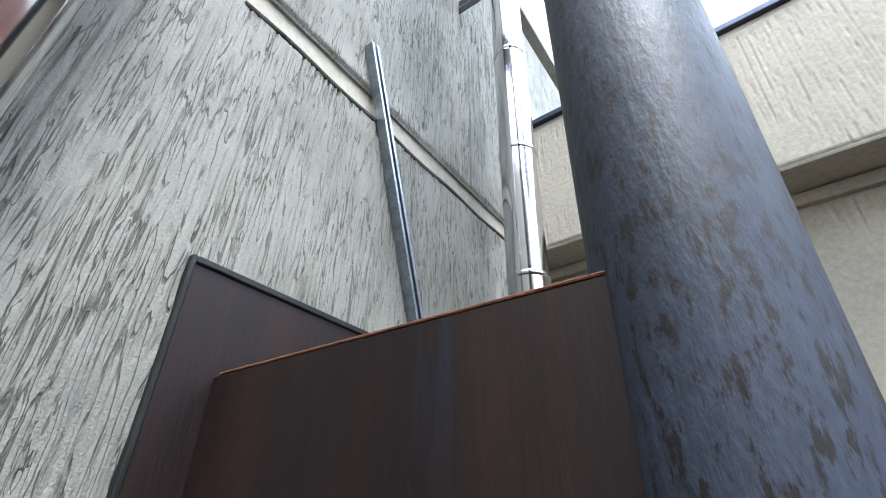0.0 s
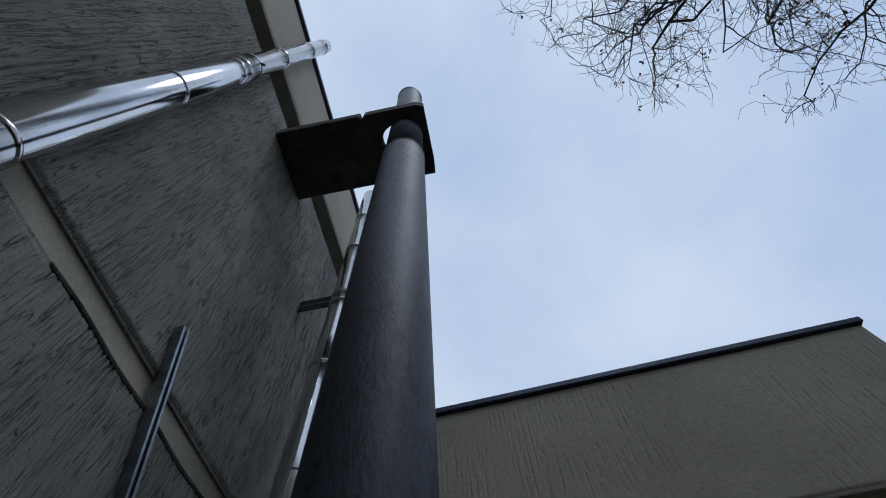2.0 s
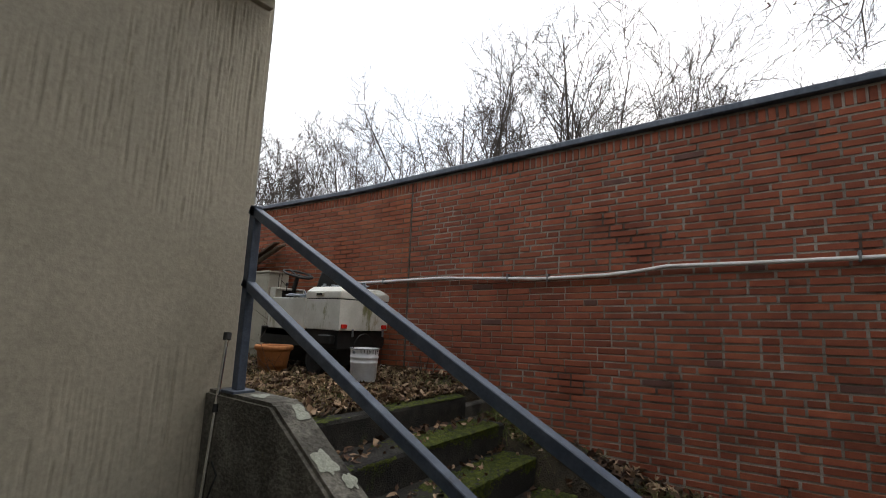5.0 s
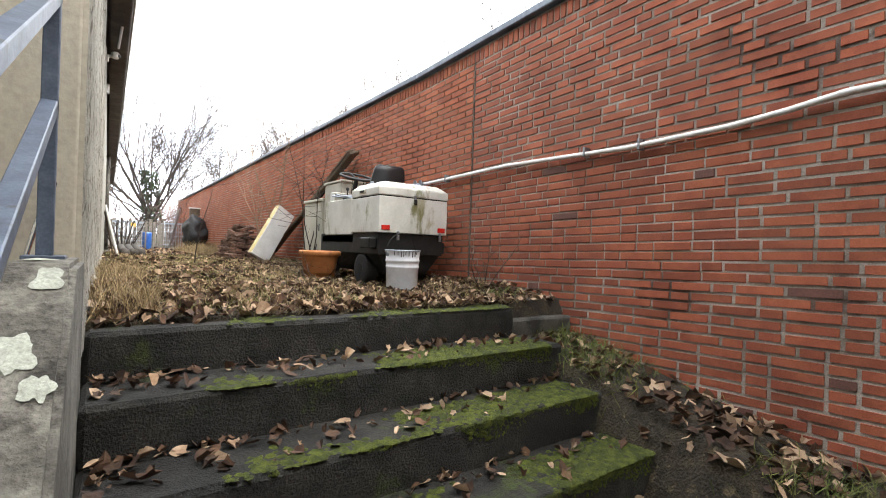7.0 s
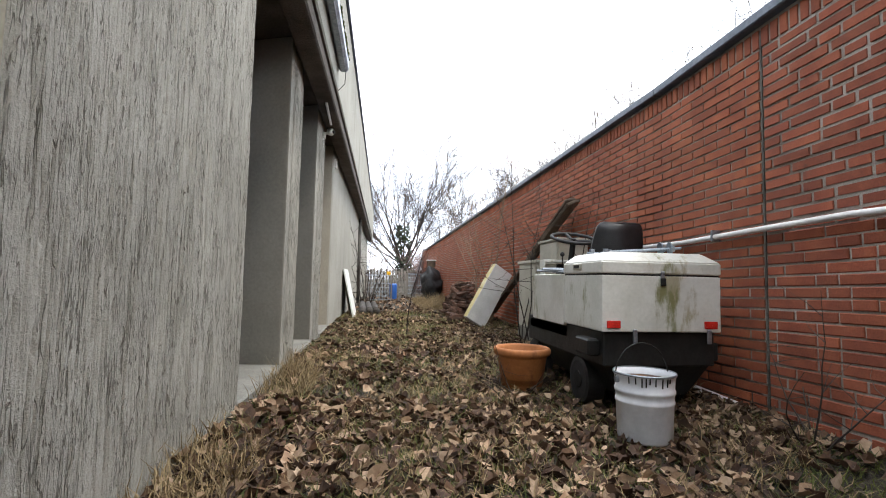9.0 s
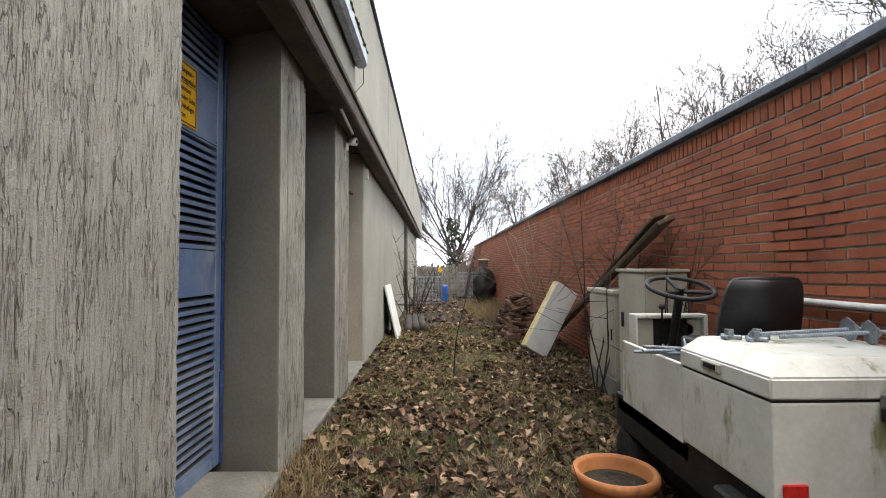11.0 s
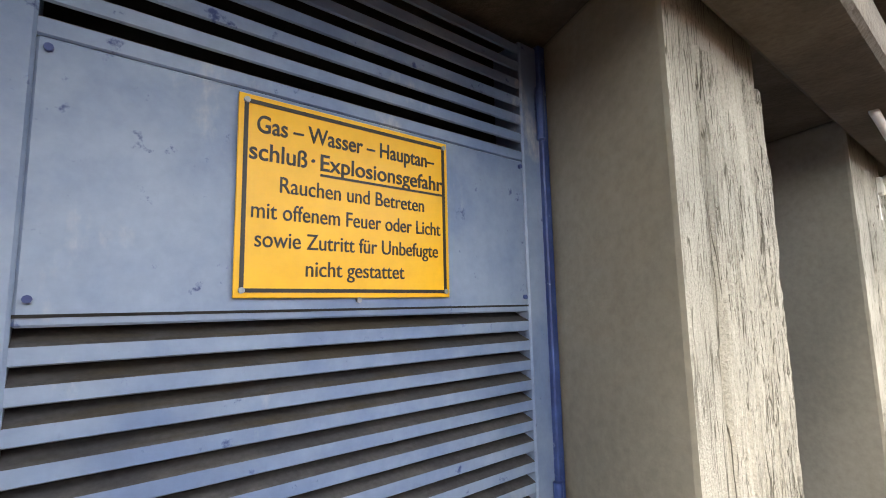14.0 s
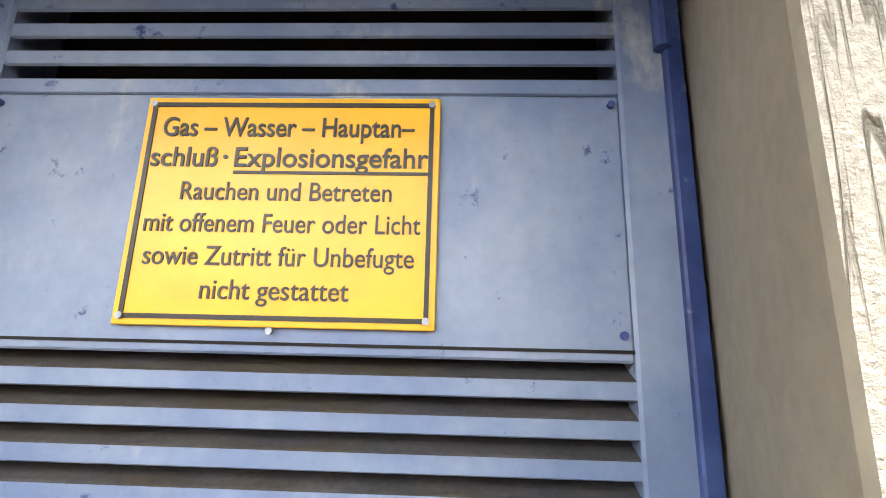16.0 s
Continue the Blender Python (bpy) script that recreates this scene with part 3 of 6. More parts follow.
combed_sheet("pillar_plaster", (XW, 7.03, 1.05), (0, 1, 0), (1, 0, 0), 0.385, 2.42, 0.004, 0.02, PLASTER_PILLAR, "ribbed worn plaster on the pillar front", 0.009, 90, 4.6, 0.84, (0.15, 0.4), 3)
combed_sheet("side_plaster", (XW, 8.42, 1.05), (0, 1, 0), (1, 0, 0), 6.0, 2.56, 0.016, 0.035, PLASTER_STREAK, "pale plaster with sparse upright scratches", 0.005, 40, 4.0, 0.78, (0.45, 0.75), 4)
combed_sheet("front_plaster", (XT + 0.01, YF + BACK - 0.0005, 0.02), ALONG, OUTWARD, XW - XT - 0.02, 3.235, 0.0055, 0.016, PLASTER_SMOOTH, "smooth front plaster with combed patches", 0.009, 58, 6.0, 0.86, (0.47, 0.62), 7)
combed_sheet("band_plaster", (XT + 0.01, YBAND + BACK - 0.0005, 3.34), ALONG, OUTWARD, XW - XT - 0.04, 0.945, 0.006, 0.014, PLASTER_SMOOTH, "smooth band plaster with rough patches", 0.005, 54, 9.0, 0.84, (0.56, 0.70), 9)
combed_sheet("tall_wall_plaster", (XT, 0.0, 1.2), (0, 1, 0), (1, 0, 0), 2.93, 2.10, 0.0035, 0.014, PLASTER_TALL, "combed upright grooves in the tall wall plaster", 0.009, 62, 7.0, 0.88, (0.10, 0.40), 11)
combed_sheet("tall_wall_plaster", (XT, -0.6, 3.425), (0, 1, 0), (1, 0, 0), 3.53, 2.52, 0.005, 0.018, PLASTER_TALL, "combed upright grooves in the tall wall plaster", 0.011, 48, 7.0, 0.88, (0.10, 0.40), 12)
combed_sheet("tall_band_plaster", (XT, -0.6, 6.365), (0, 1, 0), (1, 0, 0), 6.0, 1.21, 0.02, 0.03, PLASTER_SMOOTH, "roof band plaster with scratches", 0.006, 36, 7.0, 0.80, (0.40, 0.62), 13)
# invented wall out of view; keeps sky light off the front and steps
structure("wall_back", box(-0.9, 6.15, -3.2, -2.8, -0.1, 7.2), PLASTER_SMOOTH, "plain unseen wall added behind the yard to block sky light")

# ---- brick wall ----
def course_drop(y):
    """The courses fall gently along the wall and run level past its joint."""
    return -0.03 * (min(y, 5.2) - 4.26)


def run_courses(ob):
    for v in ob.data.vertices:
        v.co.z += course_drop(v.co.y)
    return ob


for k, (a, b) in enumerate(((-6.0, 5.2), (5.2, 26.0))):
    run_courses(structure("brick_wall_core_%d" % (k + 1), box(XB + 0.0065, XB + 0.35, a, b, -0.5, 3.266), MORTAR, "mortar bed of the long red brick wall"))
    run_courses(structure("wall_coping_%d" % (k + 1), box(XB - 0.05, XB + 0.40, a, b, 3.268, 3.328, 0.008), COPING_ZINC, "dark blue-grey metal coping on the brick wall", "coping"))


# ---- louvred steel doors ----
def louvre_door(name, y0, y1, label):
    d = thing(name, label, "door", kind="structure")
    # black sheet behind the slats stands for the unlit space inside
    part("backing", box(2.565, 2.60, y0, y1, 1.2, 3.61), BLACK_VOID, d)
    x1 = XD
    for a, b in ((y0, y0 + 0.10), (y1 - 0.085, y1)):
        part("stile", box(2.62, x1, a, b, 1.22, 3.60, 0.004), BLUE_PAINT, d)
    for a, b in ((y0 + 0.002, y0 + 0.035), (y1 - 0.026, y1 - 0.002)):
        part("frame_edge", box(2.62, x1 + 0.012, a, b, 1.215, 3.605, 0.003), BLUE_DARK, d, "dark blue outer frame with flaking paint")
    ya, yb = y0 + 0.10, y1 - 0.085
    for a, b in ((2.953, 3.30), (2.155, 2.39), (1.22, 1.29)):
        part("panel", box(2.66, x1 - 0.004, ya, yb, a, b, 0.003), BLUE_PAINT, d, "flat blue sheet panel with rain marks")
    prof_ = [(2.655, 0.034), (2.657, 0.036), (2.681, 0.022), (2.703, 0.0135), (2.706, 0.011), (2.706, -0.009), (2.702, -0.011), (2.702, 0.009)]
    n_ = len(prof_)
    bm = bmesh.new()
    for yy in (ya, yb):
        bm.faces.new([bm.verts.new((x, yy, zz)) for x, zz in prof_])
    v_ = bm.verts[:]
    for i in range(n_):
        j = (i + 1) % n_
        bm.faces.new((v_[i], v_[j], v_[n_ + j], v_[n_ + i]))
    bmesh.ops.recalc_face_normals(bm, faces=bm.faces)
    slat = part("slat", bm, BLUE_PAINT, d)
    slat.data.materials.append(LOUVRE_DUST_SHADE)
    # slat tops coloured for dust and for shade cast by the slat above
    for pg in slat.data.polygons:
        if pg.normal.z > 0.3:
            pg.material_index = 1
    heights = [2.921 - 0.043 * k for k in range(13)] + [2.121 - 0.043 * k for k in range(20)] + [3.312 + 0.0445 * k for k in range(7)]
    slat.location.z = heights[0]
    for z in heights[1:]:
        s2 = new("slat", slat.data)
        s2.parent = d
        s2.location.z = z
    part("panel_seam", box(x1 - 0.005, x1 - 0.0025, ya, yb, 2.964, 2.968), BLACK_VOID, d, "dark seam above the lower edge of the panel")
    for z in (1.6, 2.45, 3.36):
        part("hinge", tube([(x1 + 0.012, y1 - 0.03, z), (x1 + 0.012, y1 - 0.03, z + 0.13)], 0.011, 10), BLUE_DARK, d)
    for z in (2.985, 3.285):
        for y in (ya + 0.012, yb - 0.012):
            part("screw", tube([(x1 - 0.006, y, z), (x1 + 0.002, y, z)], 0.005, 8), BLUE_DARK, d)
    return d


louvre_door("door_1", 4.57, 5.615, "blue louvred steel door with faded, spotted paint")
louvre_door("door_2", 5.945, 6.995, "second blue louvred steel door, ajar frame flaking")
win = thing("window_1", "dark recessed opening with a tilted vent flap", "window", kind="structure")
# black sheet fills the opening in place of its shaded depth
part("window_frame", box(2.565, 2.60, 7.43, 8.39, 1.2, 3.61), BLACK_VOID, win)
part("vent_flap", box(2.60, 2.98, 7.50, 8.34, 3.25, 3.27, m=Matrix.Translation((2.60, 0, 3.26)) @ Matrix.Rotation(radians(20), 4, "Y") @ Matrix.Translation((-2.60, 0, -3.26))), BLACK_METAL, win)

# ---- warning sign ----
sign = thing("warning_sign", "embossed yellow warning sign with black lettering on the blue door", "sign")
SY0, SY1, SZ0, SZ1, SX = 4.898, 5.294, 2.985, 3.290, XD + 0.001
part("plate", box(SX, SX + 0.003, SY0, SY1, SZ0, SZ1, 0.001), YELLOW, sign)
for a in ((SY0 + 0.008, SY1 - 0.008, SZ0 + 0.008, SZ0 + 0.014), (SY0 + 0.008, SY1 - 0.008, SZ1 - 0.014, SZ1 - 0.008),
          (SY0 + 0.008, SY0 + 0.014, SZ0 + 0.014, SZ1 - 0.014), (SY1 - 0.014, SY1 - 0.008, SZ0 + 0.014, SZ1 - 0.014)):
    part("border", box(SX + 0.003, SX + 0.0045, *a), INK, sign)
for y, z in ((SY0 + 0.011, SZ0 + 0.011), (SY0 + 0.011, SZ1 - 0.011), (SY1 - 0.011, SZ0 + 0.011), (SY1 - 0.011, SZ1 - 0.011), ((SY0 + SY1) / 2, SZ0 - 0.004)):
    part("screw", tube([(SX + 0.002, y, z), (SX + 0.008, y, z)], 0.0045, 10), ZINC, sign)
W_, H_ = SY1 - SY0, SZ1 - SZ0


def lettering(text, u, v, width, size, bold):
    cu = bpy.data.curves.new("letters", "FONT")
    cu.body, cu.size, cu.extrude, cu.offset = text, size, 0.0012, bold
    cu.align_x = "LEFT"
    tmp = new("letters", cu)
    dg = bpy.context.evaluated_depsgraph_get()
    me = bpy.data.meshes.new_from_object(tmp.evaluated_get(dg))
    bpy.data.objects.remove(tmp)
    xs = [q.co.x for q in me.vertices]
    x0, w = min(xs), max(xs) - min(xs)
    k = width * W_ / w
    for q in me.vertices:
        q.co = Vector((SX + 0.0035 + q.co.z, SY0 + u * W_ + (q.co.x - x0) * k, SZ1 - v * H_ + q.co.y))
    me.materials.clear()
    me.materials.append(INK)
    ob = new("lettering", me)
    ob.parent = sign
    return ob


for text, u, v, width, size, bold in (
        ("Gas – Wasser – Hauptan–", 0.068, 0.185, 0.848, 0.0385, 0.0004), ("schluß", 0.042, 0.325, 0.225, 0.0385, 0.0004), ("·", 0.285, 0.325, 0.016, 0.0385, 0.0004),
        ("Explosionsgefahr", 0.325, 0.325, 0.64, 0.0385, 0.0004), ("Rauchen und Betreten", 0.16, 0.475, 0.69, 0.0355, 0.0001), ("mit offenem Feuer oder Licht", 0.055, 0.614, 0.892, 0.0355, 0.0001),
        ("sowie Zutritt für Unbefugte", 0.07, 0.754, 0.86, 0.0355, 0.0001), ("nicht gestattet", 0.268, 0.892, 0.465, 0.0355, 0.0001)):
    lettering(text, u, v, width, size, bold)
part("underline", box(SX + 0.003, SX + 0.0045, SY0 + 0.325 * W_, SY0 + 0.965 * W_, SZ1 - 0.358 * H_, SZ1 - 0.345 * H_), INK, sign)

# ---- chimney column with its duct ----
CX, CY, CR = 0.437, 1.235, 0.132
column = thing("chimney_column", "dark scaly steel chimney pipe with rust, standing beside the tall wall", "chimney", at=(CX, CY, 0))
part("shaft", tube([(0, 0, z) for z in (0, 1.5, 3, 4.9)], CR, 48), COLUMN_STEEL, column, smooth=True)
part("upper_shaft", tube([(0, 0, z) for z in (4.9, 6, 7.4)], CR - 0.006, 48), COLUMN_STEEL, column, smooth=True)
part("weld_seam", lathe([(CR, 4.885), (CR + 0.004, 4.895), (CR + 0.004, 4.905), (CR - 0.006, 4.915)], 48), COLUMN_STEEL, column, smooth=True)
part("cap", lathe([(CR - 0.004, 7.38), (CR + 0.004, 7.42), (CR * 0.8, 7.50), (CR * 0.4, 7.55), (0.001, 7.56)], 32), COLUMN_STEEL, column, smooth=True)
duct = part("duct", box(XT - 0.02 - CX, 0.36 - CX, 1.136 - CY, 1.46 - CY, 1.2, 2.185, 0.006), RUST, column, "rust-brown welded steel duct")
part("weld_bead", tube([(0.372 - CX + 0.004 * math.sin(i * 2.1), 1.134 - CY, 1.2 + i * 0.033) for i in range(31)], [0.004 + 0.002 * math.sin(i * 1.7) for i in range(31)], 8), RUST_EDGE, duct, smooth=True)
part("rim", tube([(XT + 0.04 - CX, 1.138 - CY, 2.185), (0.36 - CX, 1.138 - CY, 2.185)], 0.003, 6), RUST_EDGE, duct)
part("wall_plate", box(XT - 0.03 - CX, XT + 0.020 - CX, 1.02 - CY, 1.59 - CY, 1.2, 2.41), RUST, column, "rusted plate let into the wall")
# black strips round the plate; the top one paints shade in a gap
for a in ((1.010, 1.022, 1.2, 2.43), (1.588, 1.600, 1.2, 2.43), (1.022, 1.588, 2.412, 2.43)):
    part("plate_edge", box(XT - 0.02 - CX, XT + 0.027 - CX, a[0] - CY, a[1] - CY, a[2], a[3], 0.003), BLACK_METAL, column)

bracket = thing("chimney_bracket", "thick concrete wall bracket holding the steel chimney through a slot", "bracket")
BX1, BY0, BY1, BZ0, BZ1 = 0.61, 1.03, 1.57, 5.60, 5.74
slab = bmesh.new()
hole = [(CX - 0.04 + 0.15 * math.cos(a), CY + 0.03 + 0.13 * math.sin(a)) for a in [math.pi * 2 * i / 32 for i in range(32)]]
outer = []
for i in range(32):
    a = math.pi * 2 * i / 32
    dx, dy = math.cos(a), math.sin(a)
    k = min((BX1 - CX + 0.04) / dx if dx > 1e-6 else 9, (CX - 0.04 - 0.12) / -dx if dx < -1e-6 else 9, (BY1 - CY - 0.03) / dy if dy > 1e-6 else 9, (CY + 0.03 - BY0) / -dy if dy < -1e-6 else 9)
    outer.append((CX - 0.04 + dx * k, CY + 0.03 + dy * k))
for z in (BZ0, BZ1):
    for ring in (hole, outer):
        for x, y in ring:
            slab.verts.new((x, y, z))
sv = slab.verts[:]
for i in range(32):
    j = (i + 1) % 32
    slab.faces.new((sv[i], sv[j], sv[32 + j], sv[32 + i]))
    slab.faces.new((sv[64 + i], sv[64 + j], sv[96 + j], sv[96 + i]))
    slab.faces.new((sv[i], sv[j], sv[64 + j], sv[64 + i]))
    slab.faces.new((sv[32 + i], sv[32 + j], sv[96 + j], sv[96 + i]))
bmesh.ops.recalc_face_normals(slab, faces=slab.faces)
part("slotted_end", slab, CONCRETE, bracket)
part("arm", box(XT - 0.1, 0.125, BY0, BY1, BZ0, BZ1, 0.008), CONCRETE, bracket)


# ---- stainless flues ----
def flue(name, x, y, r, z0, z1, joints, label):
    f = thing(name, label, "flue pipe", "stainless flues", at=(x, y, 0))
    part("pipe", tube([(0, 0, z0), (0, 0, (z0 + z1) / 2), (0, 0, z1)], r, 40), CHROME, f, smooth=True)
    for z in joints:
        part("joint_ring", lathe([(r, z - 0.012), (r + 0.006, z - 0.006), (r + 0.006, z + 0.006), (r, z + 0.012)], 40), CHROME, f, smooth=True)
    return f


f1 = flue("flue_pipe", -0.40, 0.543, 0.074, 0.6, 7.85, (1.6, 3.2, 4.15, 4.9, 5.0, 5.9, 6.9, 7.6), "wide polished stainless flue clamped to the tall wall")
f2 = flue("flue_pipe", -0.196, 2.119, 0.083, 0.0, 7.0, (1.9, 2.75, 3.40, 4.1, 4.75, 4.85, 5.6, 6.3), "slim polished stainless flue in the wall corner")
for f, z, w, r in ((f1, 2.84, -0.13, 0.076), (f1, 5.2, -0.13, 0.076), (f2, 2.55, -0.334, 0.085), (f2, 4.86, -0.334, 0.085)):
    clamp = part("clamp", lathe([(r, z - 0.012), (r + 0.004, z - 0.012), (r + 0.004, z + 0.012), (r, z + 0.012)], 40), ZINC, f, "galvanised pipe clamp", smooth=True)
    part("bracket_plate", box(w - 0.004, -r + 0.002, -0.006, 0.0, z - 0.07, z + 0.07, 0.002), BLACK_METAL, clamp, "dark wall bracket")
    part("wall_flange", box(w - 0.004, w + 0.006, -0.05, 0.045, z - 0.08, z + 0.08, 0.002), BLACK_METAL, clamp, "dark wall flange")
    part("spacer_rod", tube([(w + 0.005, 0, z), (-r + 0.005, 0, z)], 0.008, 8), ZINC, clamp)
    part("clamp_screw", tube([(r - 0.002, -0.01, z), (r + 0.024, 0.012, z)], 0.005, 8), ZINC, clamp)
    part("nut", tube([(r + 0.010, 0.0, z), (r + 0.022, 0.01, z)], 0.011, 6), ZINC, clamp)

channel = thing("steel_channel", "galvanised mounting channel leaning against the tall wall", "mounting rail")
lean = Matrix.Translation((-0.475, 1.40, 3.63)) @ Matrix.Rotation(math.atan(0.349), 4, "X")
for name_, a, b, c, d_ in (("flange", -0.04, 0.0, 0.0, 0.003), ("flange", -0.04, 0.0, 0.038, 0.041), ("web", -0.043, -0.04, 0.0, 0.041), ("lip", -0.003, 0.0, 0.003, 0.012), ("lip", -0.003, 0.0, 0.029, 0.038)):
    part(name_, box(a, b, c, d_, -3.80, 0.0, m=lean), ZINC, channel)
conduit = thing("old_cable_duct", "rusty cable duct along the lower edge of the wall joint", "conduit")
part("rail", tube([(XT + 0.006, y, 3.295 + 0.005 * math.sin(y * 13)) for y in np.arange(0.92, 2.9, 0.05)], 0.011, 8), CONCRETE, conduit)

# ---- handrail ----
rail = thing("stair_handrail", "blue-grey square steel handrail on the cheek wall", "handrail")
RX = 2.99
part("post", box(RX - 0.02, RX + 0.02, 2.76, 2.80, 1.40, 2.20, 0.003), RAIL_PAINT, rail)
part("base_plate", box(RX - 0.05, RX + 0.05, 2.73, 2.83, 1.393, 1.405, 0.002), RAIL_PAINT, rail)
slope = math.degrees(math.atan2(0.59, 1.14))
for z in (2.20, 1.875):
    b_ = box(-0.02, 0.02, -2.2, 0.012, -0.04, 0.0, 0.003, m=Matrix.Translation((RX, 2.785, z)) @ Matrix.Rotation(radians(slope), 4, "X"))
    part("bar", b_, RAIL_PAINT, rail)
part("lower_post", box(RX - 0.02, RX + 0.02, 0.90, 0.94, 0.0, 1.22, 0.003), RAIL_PAINT, rail)

# ---- things of the stair ----
def cheek_top(y):
    return 1.397 if y > 2.46 else 1.397 - 0.658 * (2.46 - y)


for k, (x, y, r) in enumerate(((2.99, 2.62, 0.05), (3.03, 2.40, 0.045), (2.99, 2.20, 0.06), (3.04, 2.12, 0.045), (3.0, 1.72, 0.05), (2.97, 1.45, 0.04))):
    bm = bmesh.new()
    ring_ = []
    for i in range(28):
        a = i * math.pi / 14
        rr_ = r * (0.8 + 0.55 * noise.noise((k * 3.1, math.cos(a) * 1.6, math.sin(a) * 1.6)))
        px_, py_ = x + rr_ * math.cos(a) * 0.8, y + rr_ * math.sin(a)
        ring_.append(bm.verts.new((px_, py_, cheek_top(py_) + 0.002)))
    mid_ = bm.verts.new((x, y, cheek_top(y) + 0.006))
    for i in range(28):
        bm.faces.new((ring_[i], ring_[(i + 1) % 28], mid_))
    tagged(part("lichen_patch", bm, LICHEN), "pale crusty lichen patch on the concrete cheek wall", "lichen", "lichen patches")
prop = thing("telescopic_prop", "slim chrome telescopic rod with a black cap, leaning on the wall", "rod")
p_top, p_low = Vector((2.985, 2.90, 1.615)), Vector((2.66, 2.50, 0.02))
for nm, a, b, r, mt in (("upper_tube", 0.0, 0.45, 0.008, CHROME), ("lower_tube", 0.43, 1.0, 0.011, CHROME), ("cap", -0.012, 0.006, 0.017, RUBBER), ("collar", 0.17, 0.19, 0.013, BLACK_METAL), ("collar", 0.43, 0.455, 0.015, ZINC)):
    part(nm, tube([p_top.lerp(p_low, a), p_top.lerp(p_low, (a + b) / 2), p_top.lerp(p_low, b)], r, 14), mt, prop, smooth=False)
part("lever", tube([p_top.lerp(p_low, 0.30) + Vector((0.012, -0.012, 0)), p_top.lerp(p_low, 0.33) + Vector((0.03, -0.03, 0)), p_top.lerp(p_low, 0.39) + Vector((0.012, -0.012, 0))], 0.004, 8), BLACK_METAL, prop)
bp = thing("blue_pipe", "fat blue plastic pipe lying along the foot of the wall", "pipe")
part("pipe", tube([(0.9, 2.80, 0.86), (1.9, 2.80, 0.89), (2.80, 2.80, 0.915)], 0.065, 24), PIPE_BLUE, bp, smooth=True)
part("socket", tube([(2.70, 2.80, 0.913), (2.82, 2.80, 0.917)], 0.073, 24), PIPE_BLUE, bp, smooth=True)
part("stand", box(1.2, 1.26, 2.76, 2.84, 0.0, 0.81), BLACK_METAL, bp)
part("stand", box(2.60, 2.66, 2.76, 2.84, 0.0, 0.85), BLACK_METAL, bp)

# ---- things on the hall wall ----
gut = thing("rain_gutter", "long grey metal gutter with moss along its rim", "gutter")
gp = [(3.302, 0.10), (3.302, 0.0), (3.325, -0.025), (3.37, -0.025), (3.395, 0.0), (3.395, 0.085), (3.388, 0.085), (3.388, 0.003), (3.367, -0.018), (3.328, -0.018), (3.309, 0.003), (3.309, 0.10)]
gb = bmesh.new()
for y in (4.45, 6.47):
    gb.faces.new([gb.verts.new((x, y, 3.83 + z)) for x, z in gp])
gvv = gb.verts[:]
for i in range(len(gp)):
    j = (i + 1) % len(gp)
    gb.faces.new((gvv[i], gvv[j], gvv[len(gp) + j], gvv[len(gp) + i]))
bmesh.ops.recalc_face_normals(gb, faces=gb.faces)
part("trough", gb, ZINC, gut)
mb = bmesh.new()
rg = random.Random(4)
for i in range(240):
    y = 4.5 + rg.random() * 1.95
    bmesh.ops.create_icosphere(mb, subdivisions=1, radius=0.008 + 0.014 * rg.random(), matrix=Matrix.Translation((3.35 + rg.random() * 0.045, y, 3.905 + rg.random() * 0.015)) @ Matrix.Diagonal((1, 1.5, 0.7, 1)))
tagged(part("moss_rim", mb, MOSS, gut), kind="stuff")
part("wire", tube([(3.37, 6.45, 3.80), (3.36, 6.50, 3.70), (3.31, 6.42, 3.60)], 0.003, 6), BLACK_METAL, gut)
cond = thing("wall_conduit", "short white cable conduit under the drip edge", "conduit")
part("tube", tube([(3.20, 6.45, 3.485), (3.18, 7.05, 3.475)], 0.012, 12), PIPE_WHITE, cond, smooth=True)
det = thing("motion_detector", "small white swivel motion detector on the pillar", "detector")
part("base", box(3.07, 3.10, 7.24, 7.30, 3.38, 3.45, 0.006), WHITE_PLASTIC, det)
part("arm", tube([(3.09, 7.27, 3.43), (3.13, 7.26, 3.45)], 0.016, 12), WHITE_PLASTIC, det)
part("head", lathe([(0.001, -0.035), (0.03, -0.034), (0.038, -0.02), (0.04, 0.02), (0.03, 0.034), (0.001, 0.036)], 20, (3.155, 7.25, 3.455)), WHITE_PLASTIC, det, smooth=True)
part("lens", tube([(3.185, 7.235, 3.45), (3.20, 7.228, 3.448)], 0.018, 14), BLACK_METAL, det)
part("bracket", box(3.071, 3.08, 7.255, 7.285, 3.28, 3.38), WHITE_PLASTIC, det)
jb = thing("junction_box", "small pale junction box high on the wall", "junction box")
part("housing", box(3.07, 3.11, 8.48, 8.55, 3.34, 3.46, 0.006), WHITE_PLASTIC, jb)
dp = thing("downpipe", "grey drainpipe down the side wall", "downpipe")
part("pipe", tube([(3.11, 15.3, 1.15), (3.11, 15.3, 3.49)], 0.045, 16), CONCRETE, dp, smooth=True)

# ---- conduit on the brick wall ----
wp = thing("wall_pipe", "long sagging white pipe clipped to the brick wall", "pipe")
keys_ = [(-5.0, 2.26), (0.3, 2.23), (1.1, 2.215), (1.62, 2.21), (1.85, 2.175), (2.1, 2.15), (2.69, 2.13), (3.3, 2.145), (3.76, 2.155), (4.3, 2.14), (4.9, 2.12), (5.7, 2.12)]
part("pipe", tube([(XB - 0.035, y, z) for y, z in keys_], 0.016, 12), PIPE_WHITE, wp, smooth=True)
